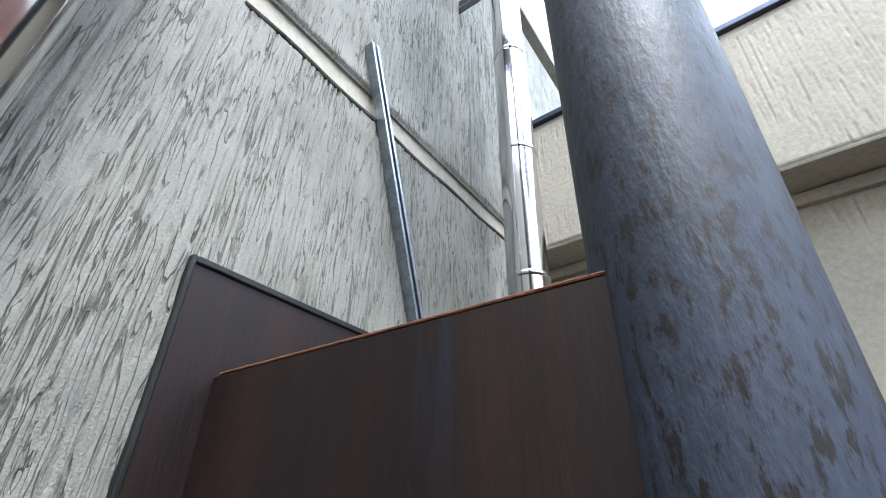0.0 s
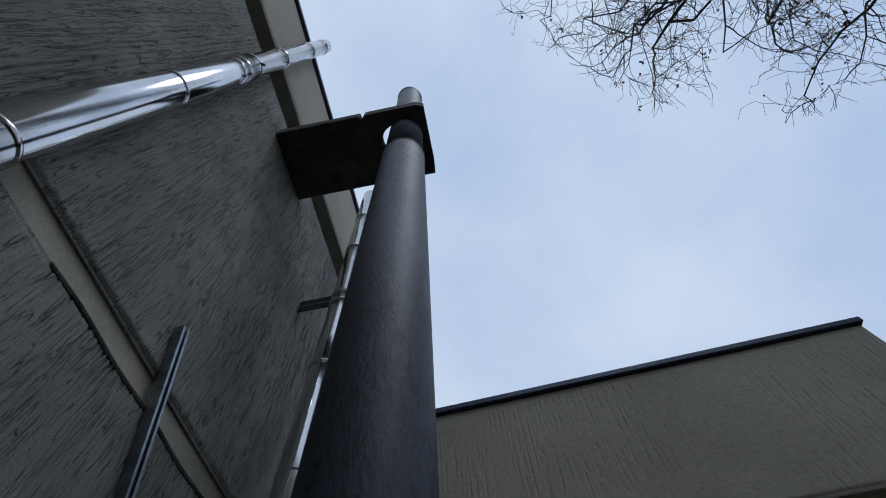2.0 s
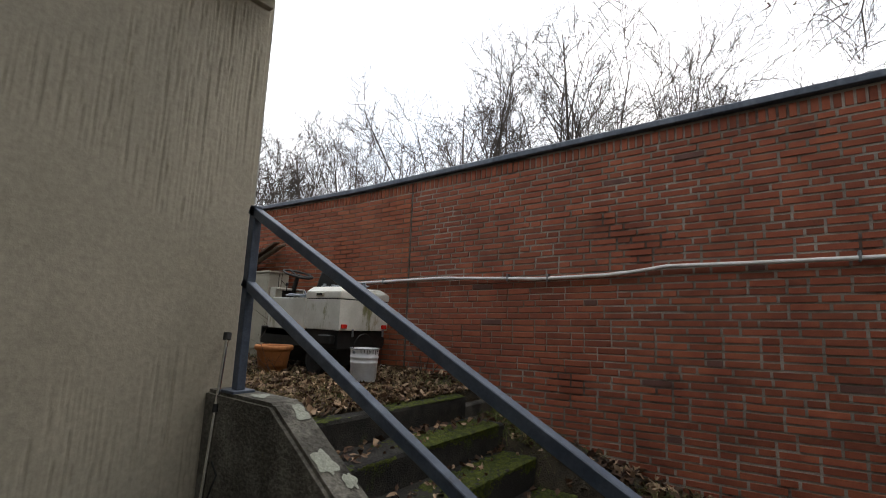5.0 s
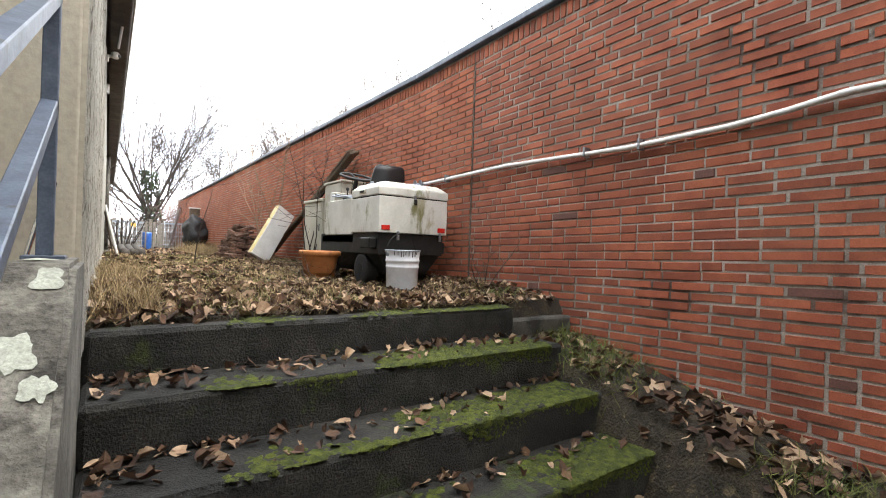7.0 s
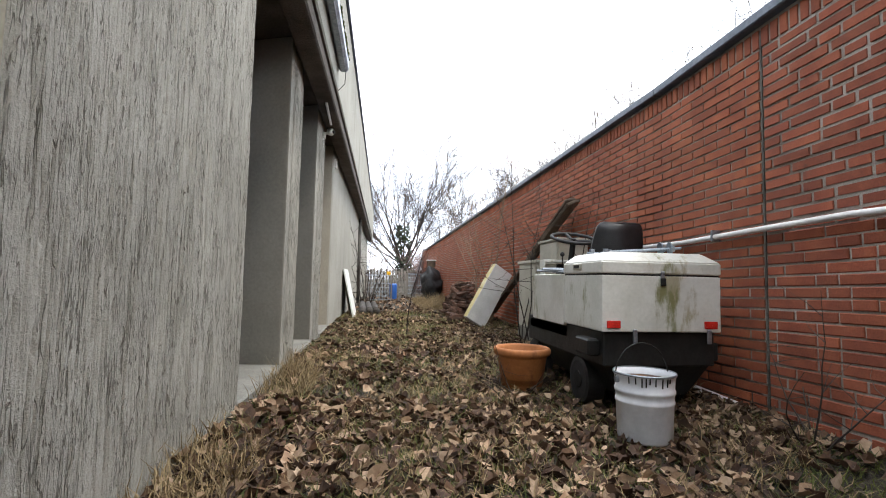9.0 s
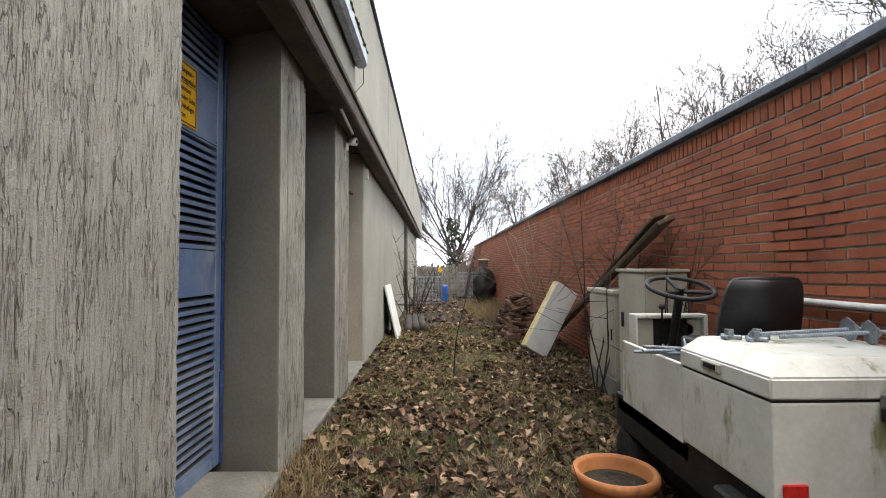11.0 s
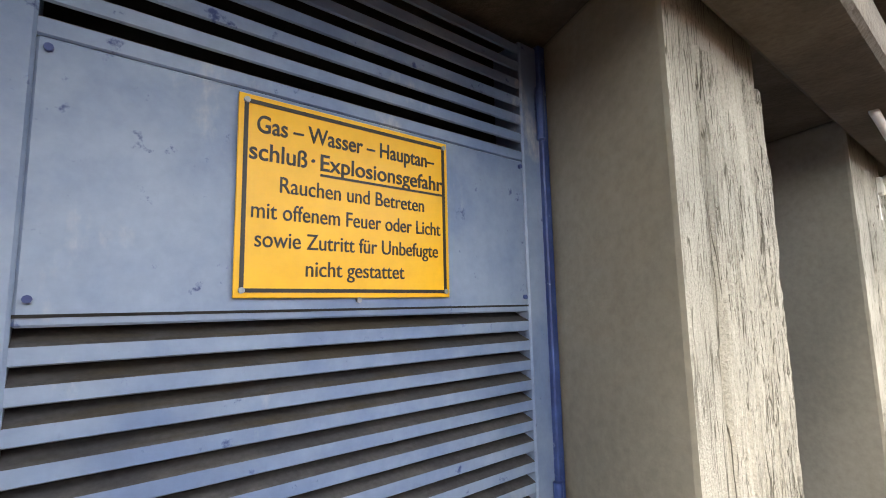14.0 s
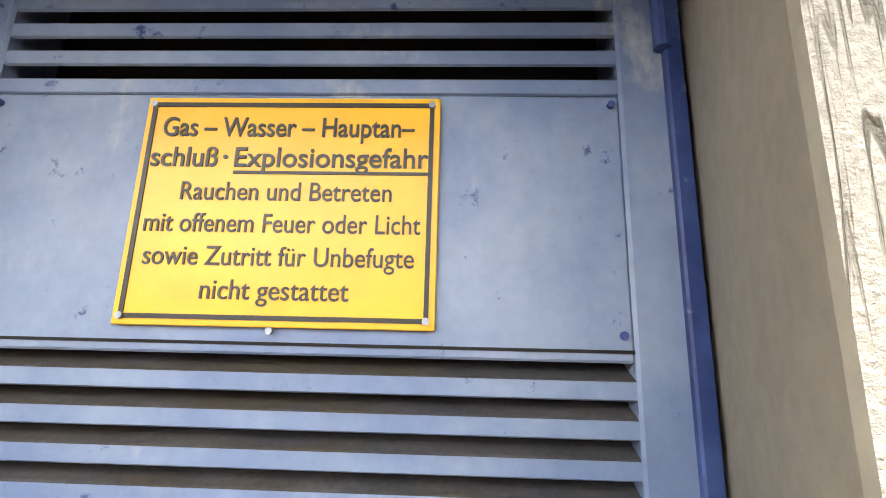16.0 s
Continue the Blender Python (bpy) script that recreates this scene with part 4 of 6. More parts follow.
for y, z in ((0.5, 2.26), (2.6, 2.16), (3.0, 2.17), (4.6, 2.16)):
    part("clip", box(XB - 0.055, XB + 0.004, y - 0.008, y + 0.008, z - 0.055, z + 0.012, 0.002), ZINC, wp)
sp = thing("short_pipe", "short white pipe end lying at the foot of the brick wall", "pipe")
part("pipe", tube([(XB - 0.06, 4.75, 1.20), (XB - 0.05, 4.30, 1.18)], 0.02, 12), PIPE_WHITE, sp, smooth=True)

# ---- ride-on utility vehicle ----
cart = thing("utility_cart", "abandoned dirty white ride-on vehicle with a black chassis", "vehicle")
X0, X1, Y0, Y1 = 4.92, 5.60, 4.36, 4.88
body_ = part("rear_box", box(X0, X1, Y0, Y1, 1.585, 1.885, 0.008, seg=2), WHITE_METAL, cart)
lid = bmesh.new()
for z, k in ((1.893, 0.0), (1.958, 0.0), (2.012, 0.075)):
    for x, y in ((X0 - 0.004 + k, Y0 - 0.004 + k * 0.8), (X1 + 0.004 - k, Y0 - 0.004 + k * 0.8), (X1 + 0.004 - k, Y1 + 0.004 - k * 0.2), (X0 - 0.004 + k, Y1 + 0.004 - k * 0.2)):
        lid.verts.new((x, y, z))
lv = lid.verts[:]
for l0 in (0, 4):
    for i in range(4):
        lid.faces.new((lv[l0 + i], lv[l0 + (i + 1) % 4], lv[l0 + 4 + (i + 1) % 4], lv[l0 + 4 + i]))
lid.faces.new(lv[8:12])
lid.faces.new(lv[0:4][::-1])
bmesh.ops.recalc_face_normals(lid, faces=lid.faces)
bmesh.ops.bevel(lid, geom=lid.edges[:], offset=0.006, segments=2, affect="EDGES")
lid_ = part("lid", lid, WHITE_METAL, cart, "chamfered white lid with green streaks")
part("side_latch", box(X0 - 0.012, X0, 4.60, 4.72, 1.915, 1.95, 0.004), CREAM_METAL, lid_)
part("latch_slot", box(X0 - 0.0135, X0 - 0.011, 4.625, 4.70, 1.924, 1.942), BLACK_METAL, lid_)
part("gap", box(X0 + 0.004, X1 - 0.004, Y0 + 0.004, Y1 - 0.004, 1.883, 1.895), BLACK_METAL, cart)
part("padlock", box(5.245, 5.275, Y0 - 0.018, Y0 - 0.004, 1.83, 1.875, 0.005), BLACK_METAL, cart, "small dark padlock")
part("hasp", box(5.25, 5.27, Y0 - 0.01, Y0 + 0.001, 1.865, 1.91, 0.002), ZINC, cart)
for x in (4.945, 5.50):
    part("rear_reflector", box(x, x + 0.075, Y0 - 0.010, Y0 + 0.001, 1.605, 1.645, 0.003), RED, cart, "red rectangular reflector")
for x in (5.09, 5.515):
    part("catch", box(x, x + 0.022, Y0 - 0.012, Y0 + 0.002, 1.525, 1.60, 0.003), ZINC, cart)
part("side_panel", box(X0, X0 + 0.02, Y1 + 0.006, 5.50, 1.57, 1.895, 0.004), WHITE_METAL, cart, "white side sheet with green algae streaks")
part("side_panel", box(X1 - 0.02, X1, Y1 + 0.006, 5.50, 1.57, 1.87, 0.004), WHITE_METAL, cart)
part("floor_pan", box(X0 + 0.02, X1 - 0.02, Y1, 5.62, 1.50, 1.56), BLACK_METAL, cart)
part("engine_cover", box(X0 + 0.05, 5.12, Y1 + 0.02, 5.32, 1.56, 1.86, 0.01), BLACK_METAL, cart)
chassis = part("chassis", prism([(X0 + 0.02, Y0 + 0.03), (X1 - 0.02, Y0 + 0.03), (X1 - 0.02, 5.66), (X0 + 0.02, 5.66)], 1.40, 1.583, 0.01), BLACK_METAL, cart, "black steel chassis")
low_ = bmesh.new()
for z, k in ((1.40, 0.0), (1.24, 0.10)):
    for x, y in ((X0 + 0.04 + k, Y0 + 0.05 + k * 0.5), (X1 - 0.04 - k, Y0 + 0.05 + k * 0.5), (X1 - 0.04 - k, 5.5), (X0 + 0.04 + k, 5.5)):
        low_.verts.new((x, y, z))
lq = low_.verts[:]
for i in range(4):
    low_.faces.new((lq[i], lq[(i + 1) % 4], lq[4 + (i + 1) % 4], lq[4 + i]))
low_.faces.new(lq[4:8])
part("underbody", low_, BLACK_METAL, chassis)
part("side_lug", box(X1 - 0.02, X1 + 0.03, 4.42, 4.6, 1.42, 1.52, 0.01), BLACK_METAL, chassis)
part("side_lug", box(X0 - 0.05, X0 + 0.02, 4.42, 4.6, 1.45, 1.54, 0.01), BLACK_METAL, chassis)
for x in (X0 + 0.08, X1 - 0.10):
    for y in (4.72, 5.55):
        w_ = part("wheel", tube([(x - 0.055, y, 1.27), (x - 0.05, y, 1.27), (x + 0.05, y, 1.27), (x + 0.055, y, 1.27)], [0.11, 0.135, 0.135, 0.11], 28), RUBBER, cart, "black rubber tyre")
        part("hub", tube([(x - 0.06, y, 1.27), (x + 0.06, y, 1.27)], 0.05, 16), BLACK_METAL, w_)
seat_b = bmesh.new()
for i, (yy, zz, hw, th) in enumerate(((5.06, 1.92, 0.15, 0.05), (5.03, 1.98, 0.18, 0.05), (5.0, 2.10, 0.178, 0.045), (4.975, 2.19, 0.165, 0.04), (4.965, 2.235, 0.15, 0.035), (4.962, 2.25, 0.125, 0.02))):
    for sx, sy in ((-1, -1), (1, -1), (1, 1), (-1, 1)):
        seat_b.verts.new((5.34 + sx * hw, yy + sy * th / 2, zz))
sq = seat_b.verts[:]
for l0 in range(0, 20, 4):
    for i in range(4):
        seat_b.faces.new((sq[l0 + i], sq[l0 + (i + 1) % 4], sq[l0 + 4 + (i + 1) % 4], sq[l0 + 4 + i]))
seat_b.faces.new(sq[20:24])
seat_b.faces.new(sq[0:4][::-1])
bmesh.ops.bevel(seat_b, geom=[e for e in seat_b.edges], offset=0.008, segments=2, affect="EDGES")
part("seat_back", seat_b, SEAT, cart, "black rounded seat back", smooth=True)
part("seat_cushion", box(5.16, 5.52, 5.02, 5.36, 1.86, 1.945, 0.03, seg=3), SEAT, cart, smooth=True)
part("seat_post", box(5.28, 5.40, 5.1, 5.3, 1.56, 1.86), BLACK_METAL, cart)
dash = part("dashboard", box(5.06, 5.44, 5.66, 5.70, 1.30, 1.99, 0.004), BLACK_METAL, cart)
for a in ((5.045, 5.06, 1.28, 2.02), (5.44, 5.465, 1.5, 2.02), (5.06, 5.44, 2.0, 2.02)):
    part("dash_rim", box(a[0], a[1], 5.62, 5.71, a[2], a[3], 0.004), WHITE_METAL, dash, "white sheet rim")
part("dash_plate", box(5.065, 5.16, 5.645, 5.662, 1.56, 1.99, 0.003), CREAM_METAL, dash)
part("dash_plate", box(5.36, 5.435, 5.645, 5.662, 1.70, 1.99, 0.003), CREAM_METAL, dash)
part("switch_panel", box(5.075, 5.145, 5.638, 5.646, 1.60, 1.74, 0.002), BLACK_METAL, dash)
part("gauge", tube([(5.36, 5.66, 1.93), (5.36, 5.645, 1.93)], 0.035, 18), BLACK_METAL, dash)
for x, z in ((5.22, 1.80), (5.25, 1.80), (5.28, 1.80), (5.22, 1.84), (5.25, 1.84)):
    part("button", tube([(x, 5.66, z), (x, 5.652, z)], 0.008, 10), CREAM_METAL, dash)
part("lever_rod", tube([(5.2, 5.62, 1.98), (5.2, 5.62, 2.05)], 0.006, 8), BLACK_METAL, dash)
part("lever_knob", lathe([(0.001, -0.02), (0.014, -0.014), (0.019, 0.0), (0.014, 0.014), (0.001, 0.02)], 14, (5.2, 5.62, 2.065)), RUBBER, dash, smooth=True)
wheel_m = Matrix.Translation((5.225, 5.46, 2.18)) @ Matrix.Rotation(radians(18), 4, "X")
tor = bmesh.new()
for i in range(40):
    a = 2 * math.pi * i / 40
    c_ = Vector((0.165 * math.cos(a), 0.165 * math.sin(a), 0))
    for j in range(8):
        q = 2 * math.pi * j / 8
        tor.verts.new(wheel_m @ (c_ * (1 + 0.013 / 0.165 * math.cos(q)) + Vector((0, 0, 0.013 * math.sin(q)))))
tq = tor.verts[:]
for i in range(40):
    for j in range(8):
        tor.faces.new((tq[i * 8 + j], tq[((i + 1) % 40) * 8 + j], tq[((i + 1) % 40) * 8 + (j + 1) % 8], tq[i * 8 + (j + 1) % 8]))
sw = part("steering_wheel", tor, RUBBER, cart, "black steering wheel", smooth=True)
for a in (90, 210, 330):
    part("spoke", tube([wheel_m @ Vector((0, 0, -0.02)), wheel_m @ Vector((0.16 * math.cos(radians(a)), 0.16 * math.sin(radians(a)), 0))], 0.011, 8), RUBBER, sw)
part("steering_column", tube([wheel_m @ Vector((0, 0, 0.0)), (5.23, 5.60, 1.75)], 0.022, 14), BLACK_METAL, cart)


# ---- threaded anchors left on the cart ----
def anchor(p0, p1, plate_at, label="galvanised threaded anchor rod with a plate nut"):
    a_, b_ = Vector(p0), Vector(p1)
    ob = thing("anchor_rod", label, "anchor rod", "anchor rods on the vehicle")
    n_ = int((b_ - a_).length / 0.0045)
    part("threaded_rod", tube([a_.lerp(b_, i / n_) for i in range(n_ + 1)], [0.0085 if i % 2 else 0.0068 for i in range(n_ + 1)], 8), ZINC, ob)
    c_ = a_.lerp(b_, plate_at)
    d_ = (b_ - a_).normalized()
    part("plate_nut", tube([c_, c_ + d_ * 0.006, c_ + d_ * 0.012, c_ + d_ * 0.03], [0.045, 0.045, 0.02, 0.018], 8), ZINC, ob)
    return ob


anchor((4.80, 5.06, 1.915), (5.16, 5.02, 1.905), 0.62)
anchor((4.82, 5.01, 1.925), (5.18, 5.10, 1.915), 0.75)
anchor((4.86, 5.10, 1.93), (5.20, 4.96, 1.93), 0.45)
anchor((5.16, 4.75, 2.035), (5.52, 4.70, 2.06), 0.85)
anchor((5.20, 4.70, 2.03), (5.55, 4.62, 2.06), 0.8)
for x, y in ((5.06, 4.78), (5.12, 4.72), (5.17, 4.78)):
    ob = thing("anchor_nut", "galvanised tripod nut lying on the white lid", "anchor nut", "anchor nuts")
    part("cup", tube([(x, y, 2.014), (x, y, 2.05)], [0.020, 0.017], 6), ZINC, ob)
    for a in (0, 120, 240):
        part("foot", box(-0.012, 0.012, 0.008, 0.042, 0.0, 0.016, 0.003, m=Matrix.Translation((x, y, 2.0125)) @ Matrix.Rotation(radians(a), 4, "Z")), ZINC, ob)

# ---- bucket and pot ----
bk = thing("bucket", "dented white tin bucket with a wire handle and rusty drips", "bucket", at=(4.96, 4.03, 1.15))
part("body", lathe([(0.001, 0.004), (0.112, 0.0), (0.116, 0.008), (0.122, 0.16), (0.126, 0.165), (0.126, 0.175), (0.122, 0.18), (0.124, 0.205), (0.129, 0.21), (0.129, 0.222), (0.125, 0.226), (0.128, 0.278), (0.133, 0.284), (0.133, 0.292), (0.126, 0.292), (0.122, 0.25), (0.112, 0.02), (0.001, 0.02)], 40), BUCKET_WHITE, bk, smooth=True)
part("rim", lathe([(0.130, 0.284), (0.136, 0.289), (0.134, 0.297), (0.128, 0.295)], 40), ZINC, bk, smooth=True)
part("contents", lathe([(0.123, 0.262), (0.06, 0.272), (0.001, 0.268)], 24), LEAF_DARK, bk)
part("handle", tube([(0.128 * math.cos(a), 0.02, 0.27 + 0.15 * math.sin(a)) for a in [math.pi * i / 16 for i in range(17)]], 0.003, 8), BLACK_METAL, bk)
for i in range(9):
    a = -1.2 - i * 0.17 - 0.05 * math.sin(i * 5)
    part("drip", tube([(0.1315 * math.cos(a), 0.1315 * math.sin(a), 0.286), (0.129 * math.cos(a), 0.129 * math.sin(a), 0.265 - 0.02 * abs(math.sin(i * 2.3)))], 0.003, 6), BLACK_METAL, bk)
for s in (-1, 1):
    part("ear", tube([(s * 0.125, 0.0, 0.262), (s * 0.138, 0.0, 0.262)], 0.014, 12), ZINC, bk)
pot = thing("flower_pot", "large round orange terracotta flower pot on the leaves", "flower pot", at=(4.69, 5.02, 1.13))
part("vessel", lathe([(0.001, 0.0), (0.115, 0.0), (0.125, 0.01), (0.158, 0.225), (0.162, 0.232), (0.178, 0.240), (0.184, 0.252), (0.184, 0.272), (0.176, 0.284), (0.162, 0.284), (0.152, 0.27), (0.135, 0.06), (0.001, 0.05)], 48), TERRACOTTA, pot, smooth=True)
part("soil", lathe([(0.151, 0.22), (0.08, 0.235), (0.001, 0.225)], 24), EARTH, pot)

# ---- cabinets, planks, panels ----
c1 = thing("tall_cabinet", "tall cream steel switch cabinet against the brick wall", "cabinet")
part("body", box(5.46, 5.76, 6.38, 6.92, 1.10, 2.25, 0.006), CREAM_METAL, c1)
part("door_panel", box(5.45, 5.462, 6.40, 6.90, 1.25, 2.235, 0.004), CREAM_METAL, c1)
part("top_lip", box(5.44, 5.77, 6.36, 6.94, 2.25, 2.275, 0.004), CREAM_METAL, c1)
part("handle", box(5.438, 5.452, 6.80, 6.83, 1.80, 1.92, 0.004), BLACK_METAL, c1)
part("seam", box(5.60, 5.606, 6.374, 6.381, 1.15, 2.24), BLACK_METAL, c1)
c2 = thing("low_cabinet", "lower cream cabinet with a lidded top on a concrete base", "cabinet")
part("body", box(5.45, 5.76, 6.98, 7.66, 1.32, 2.05, 0.006), CREAM_METAL, c2)
part("lid", box(5.43, 5.77, 6.96, 7.68, 2.05, 2.085, 0.005), CREAM_METAL, c2)
part("base", box(5.44, 5.76, 6.97, 7.67, 1.05, 1.32, 0.008), CONCRETE_LIGHT, c2)
part("door_panel", box(5.442, 5.452, 7.01, 7.63, 1.36, 2.02, 0.004), CREAM_METAL, c2)
part("handle", box(5.434, 5.444, 7.04, 7.06, 1.65, 1.75, 0.003), BLACK_METAL, c2)


def leaning(name, label, category, mat, p0, p1, width, thick, side):
    """A board whose long axis runs from p0 to p1."""
    a_, b_ = Vector(p0), Vector(p1)
    u = (b_ - a_).normalized()
    v = Vector(side)
    v = (v - u * v.dot(u)).normalized()
    w = u.cross(v)
    m_ = Matrix(((v.x, w.x, u.x, a_.x), (v.y, w.y, u.y, a_.y), (v.z, w.z, u.z, a_.z), (0, 0, 0, 1)))
    bm = box(-width / 2, width / 2, -thick / 2, thick / 2, 0, (b_ - a_).length, min(0.006, thick / 5))
    bmesh.ops.subdivide_edges(bm, edges=[e for e in bm.edges if e.calc_length() > 0.3], cuts=6, use_grid_fill=True)
    for q in bm.verts:
        q.co += noise.noise_vector(q.co * 6) * 0.004
    bmesh.ops.transform(bm, matrix=m_, verts=bm.verts)
    return tagged(part(name, bm, mat), label, category)


leaning("plank", "dark weathered plank leaning over the cabinets", "plank", WOOD_OLD, (5.60, 10.0, 1.22), (5.63, 6.42, 2.64), 0.15, 0.035, (1, 0, 0.5))
leaning("plank", "dark weathered plank leaning over the cabinets", "plank", WOOD_OLD, (5.66, 9.9, 1.30), (5.68, 6.62, 2.70), 0.12, 0.03, (1, 0, 0.3))
foam = leaning("foam_panel", "white insulation panel with yellowed edges, leaning on planks", "panel", FOAM, (5.13, 8.9, 1.23), (5.58, 9.0, 2.02), 0.33, 0.13, (0.8, 0.2, -0.5))
faced(foam, FOAM_YELLOW, (-0.83, -0.1, 0.52), 0.8)
leaning("leaning_board", "pale board leaning against the side wall", "board", FOAM, (3.30, 10.75, 1.12), (3.10, 10.75, 2.0), 0.80, 0.03, (0, 1, 0))
leaning("leaning_board", "dark board behind the pale one at the wall", "board", WOOD_OLD, (3.24, 10.9, 1.12), (3.09, 10.9, 1.9), 0.90, 0.02, (0, 1, 0))
for k in range(3):
    ob = tagged(part("log", tube([(3.42 + 0.13 * k, 11.2 + 0.1 * k, 1.21), (3.40 + 0.12 * k, 11.7, 1.22), (3.36 + 0.12 * k, 12.3, 1.30)], [0.07, 0.068, 0.06], 14), BARK, smooth=True), "short grey log lying by the wall", "log", "logs by the wall")

# ---- heap of old bricks ----
rb = random.Random(11)
heap_mesh = None
for layer in range(12):
    shrink = layer / 12
    x0_, x1_, y0_, y1_ = 5.0 + 0.22 * shrink, 5.66 - 0.05 * shrink, 10.3 + 0.55 * shrink, 12.0 - 0.35 * shrink
    across = layer % 2
    du_, dv_ = (0.13, 0.25) if across else (0.25, 0.13)
    for ix in range(int((x1_ - x0_) / du_)):
        for iy in range(int((y1_ - y0_) / dv_)):
            inner = 0 < ix < int((x1_ - x0_) / du_) - 1 and 0 < iy < int((y1_ - y0_) / dv_) - 1
            if (inner and layer < 10) or rb.random() < 0.03 + 0.025 * layer:
                continue
            if heap_mesh is None:
                ob = part("loose_brick", box(-0.12, 0.12, -0.057, 0.057, -0.026, 0.026, 0.005), BRICK_HEAP)
                heap_mesh = ob.data
            else:
                ob = new("loose_brick", heap_mesh)
            loose = 9 if iy > 6 else 20
            ob.matrix_world = pose(x0_ + (ix + 0.5) * du_ + rb.gauss(0, 0.015), y0_ + (iy + 0.5) * dv_ + rb.gauss(0, 0.02), 1.16 + layer * 0.056,
                                   rb.gauss(0, loose / 2), rb.gauss(0, loose / 2), (90 if across else 0) + rb.gauss(0, loose))
            tagged(ob, "old reddish brown brick in a loose heap", "brick", "heap of old bricks")

# ---- things at the far end ----
def mesh_crate(x, y, w, d, h, label):
    ob = thing("mesh_crate", label, "crate", "wire mesh crates", at=(x, y, 1.13))
    for sx in (0, w):
        for sy in (0, d):
            part("post", box(sx - 0.02, sx + 0.02, sy - 0.02, sy + 0.02, 0, h), FENCE_GREY, ob)
    for sy in (0, d):
        for z in (0.05, h):
            part("rail", box(0, w, sy - 0.015, sy + 0.015, z - 0.03, z), ZINC, ob)
        for i in range(1, 9):
            part("wire", tube([(w * i / 9, sy, 0.05), (w * i / 9, sy, h)], 0.005, 5), ZINC, ob)
        for i in range(1, 6):
            part("wire", tube([(0, sy, h * i / 6), (w, sy, h * i / 6)], 0.005, 5), ZINC, ob)
    return ob


mesh_crate(3.22, 17.6, 0.85, 1.0, 0.85, "grey wire mesh crate standing by the wall")
mesh_crate(4.75, 20.5, 0.75, 0.9, 0.95, "grey wire mesh crate with leftover sheets")
drum = thing("blue_drum", "small blue plastic drum behind the crate", "drum", at=(4.15, 18.4, 1.13))
part("body", lathe([(0.001, 0), (0.12, 0), (0.13, 0.02), (0.13, 0.5), (0.11, 0.56), (0.001, 0.56)], 24), BLUE_TARP, drum, smooth=True)
tarp = bmesh.new()
bmesh.ops.create_icosphere(tarp, subdivisions=4, radius=1.0, matrix=Matrix.Translation((5.42, 18.0, 1.68)) @ Matrix.Diagonal((0.36, 0.5, 0.62, 1)))
for q in tarp.verts:
    q.co += noise.noise_vector(q.co * 3.5) * 0.10 + noise.noise_vector(q.co * 11) * 0.04
tagged(part("tarpaulin", tarp, RUBBER, smooth=True), "crumpled black plastic tarpaulin over a heap", "tarpaulin")
leaning("metal_sheet", "pale sheet leaning at the crate", "sheet", ZINC, (4.95, 20.3, 1.15), (5.25, 20.3, 2.6), 0.25, 0.01, (0.4, 1, 0))
wb = thing("wooden_box", "small pale wooden box on the covered pile", "box", at=(5.42, 18.1, 2.28))
part("box", box(-0.14, 0.14, -0.12, 0.12, 0, 0.22, 0.005), WOOD_OLD, wb)
part("lid", box(-0.16, 0.16, -0.14, 0.14, 0.22, 0.25, 0.004), FOAM, wb)
fence = thing("fence", "grey weathered board fence closing the alley", "fence", kind="structure")
for k in range(26):
    x = 2.0 + 0.16 * k
    part("board", box(x, x + 0.13, 27.0, 27.03, 1.0, 2.35 + 0.06 * math.sin(k * 2.7), 0.004), FENCE_GREY, fence)
part("rail", box(2.0, 6.2, 27.03, 27.09, 1.5, 1.6), FENCE_GREY, fence)
note = thing("yellow_notice", "small yellow notice on the fence", "notice")
part("plate", box(4.0, 4.2, 26.98, 26.995, 2.0, 2.25), YELLOW, note)


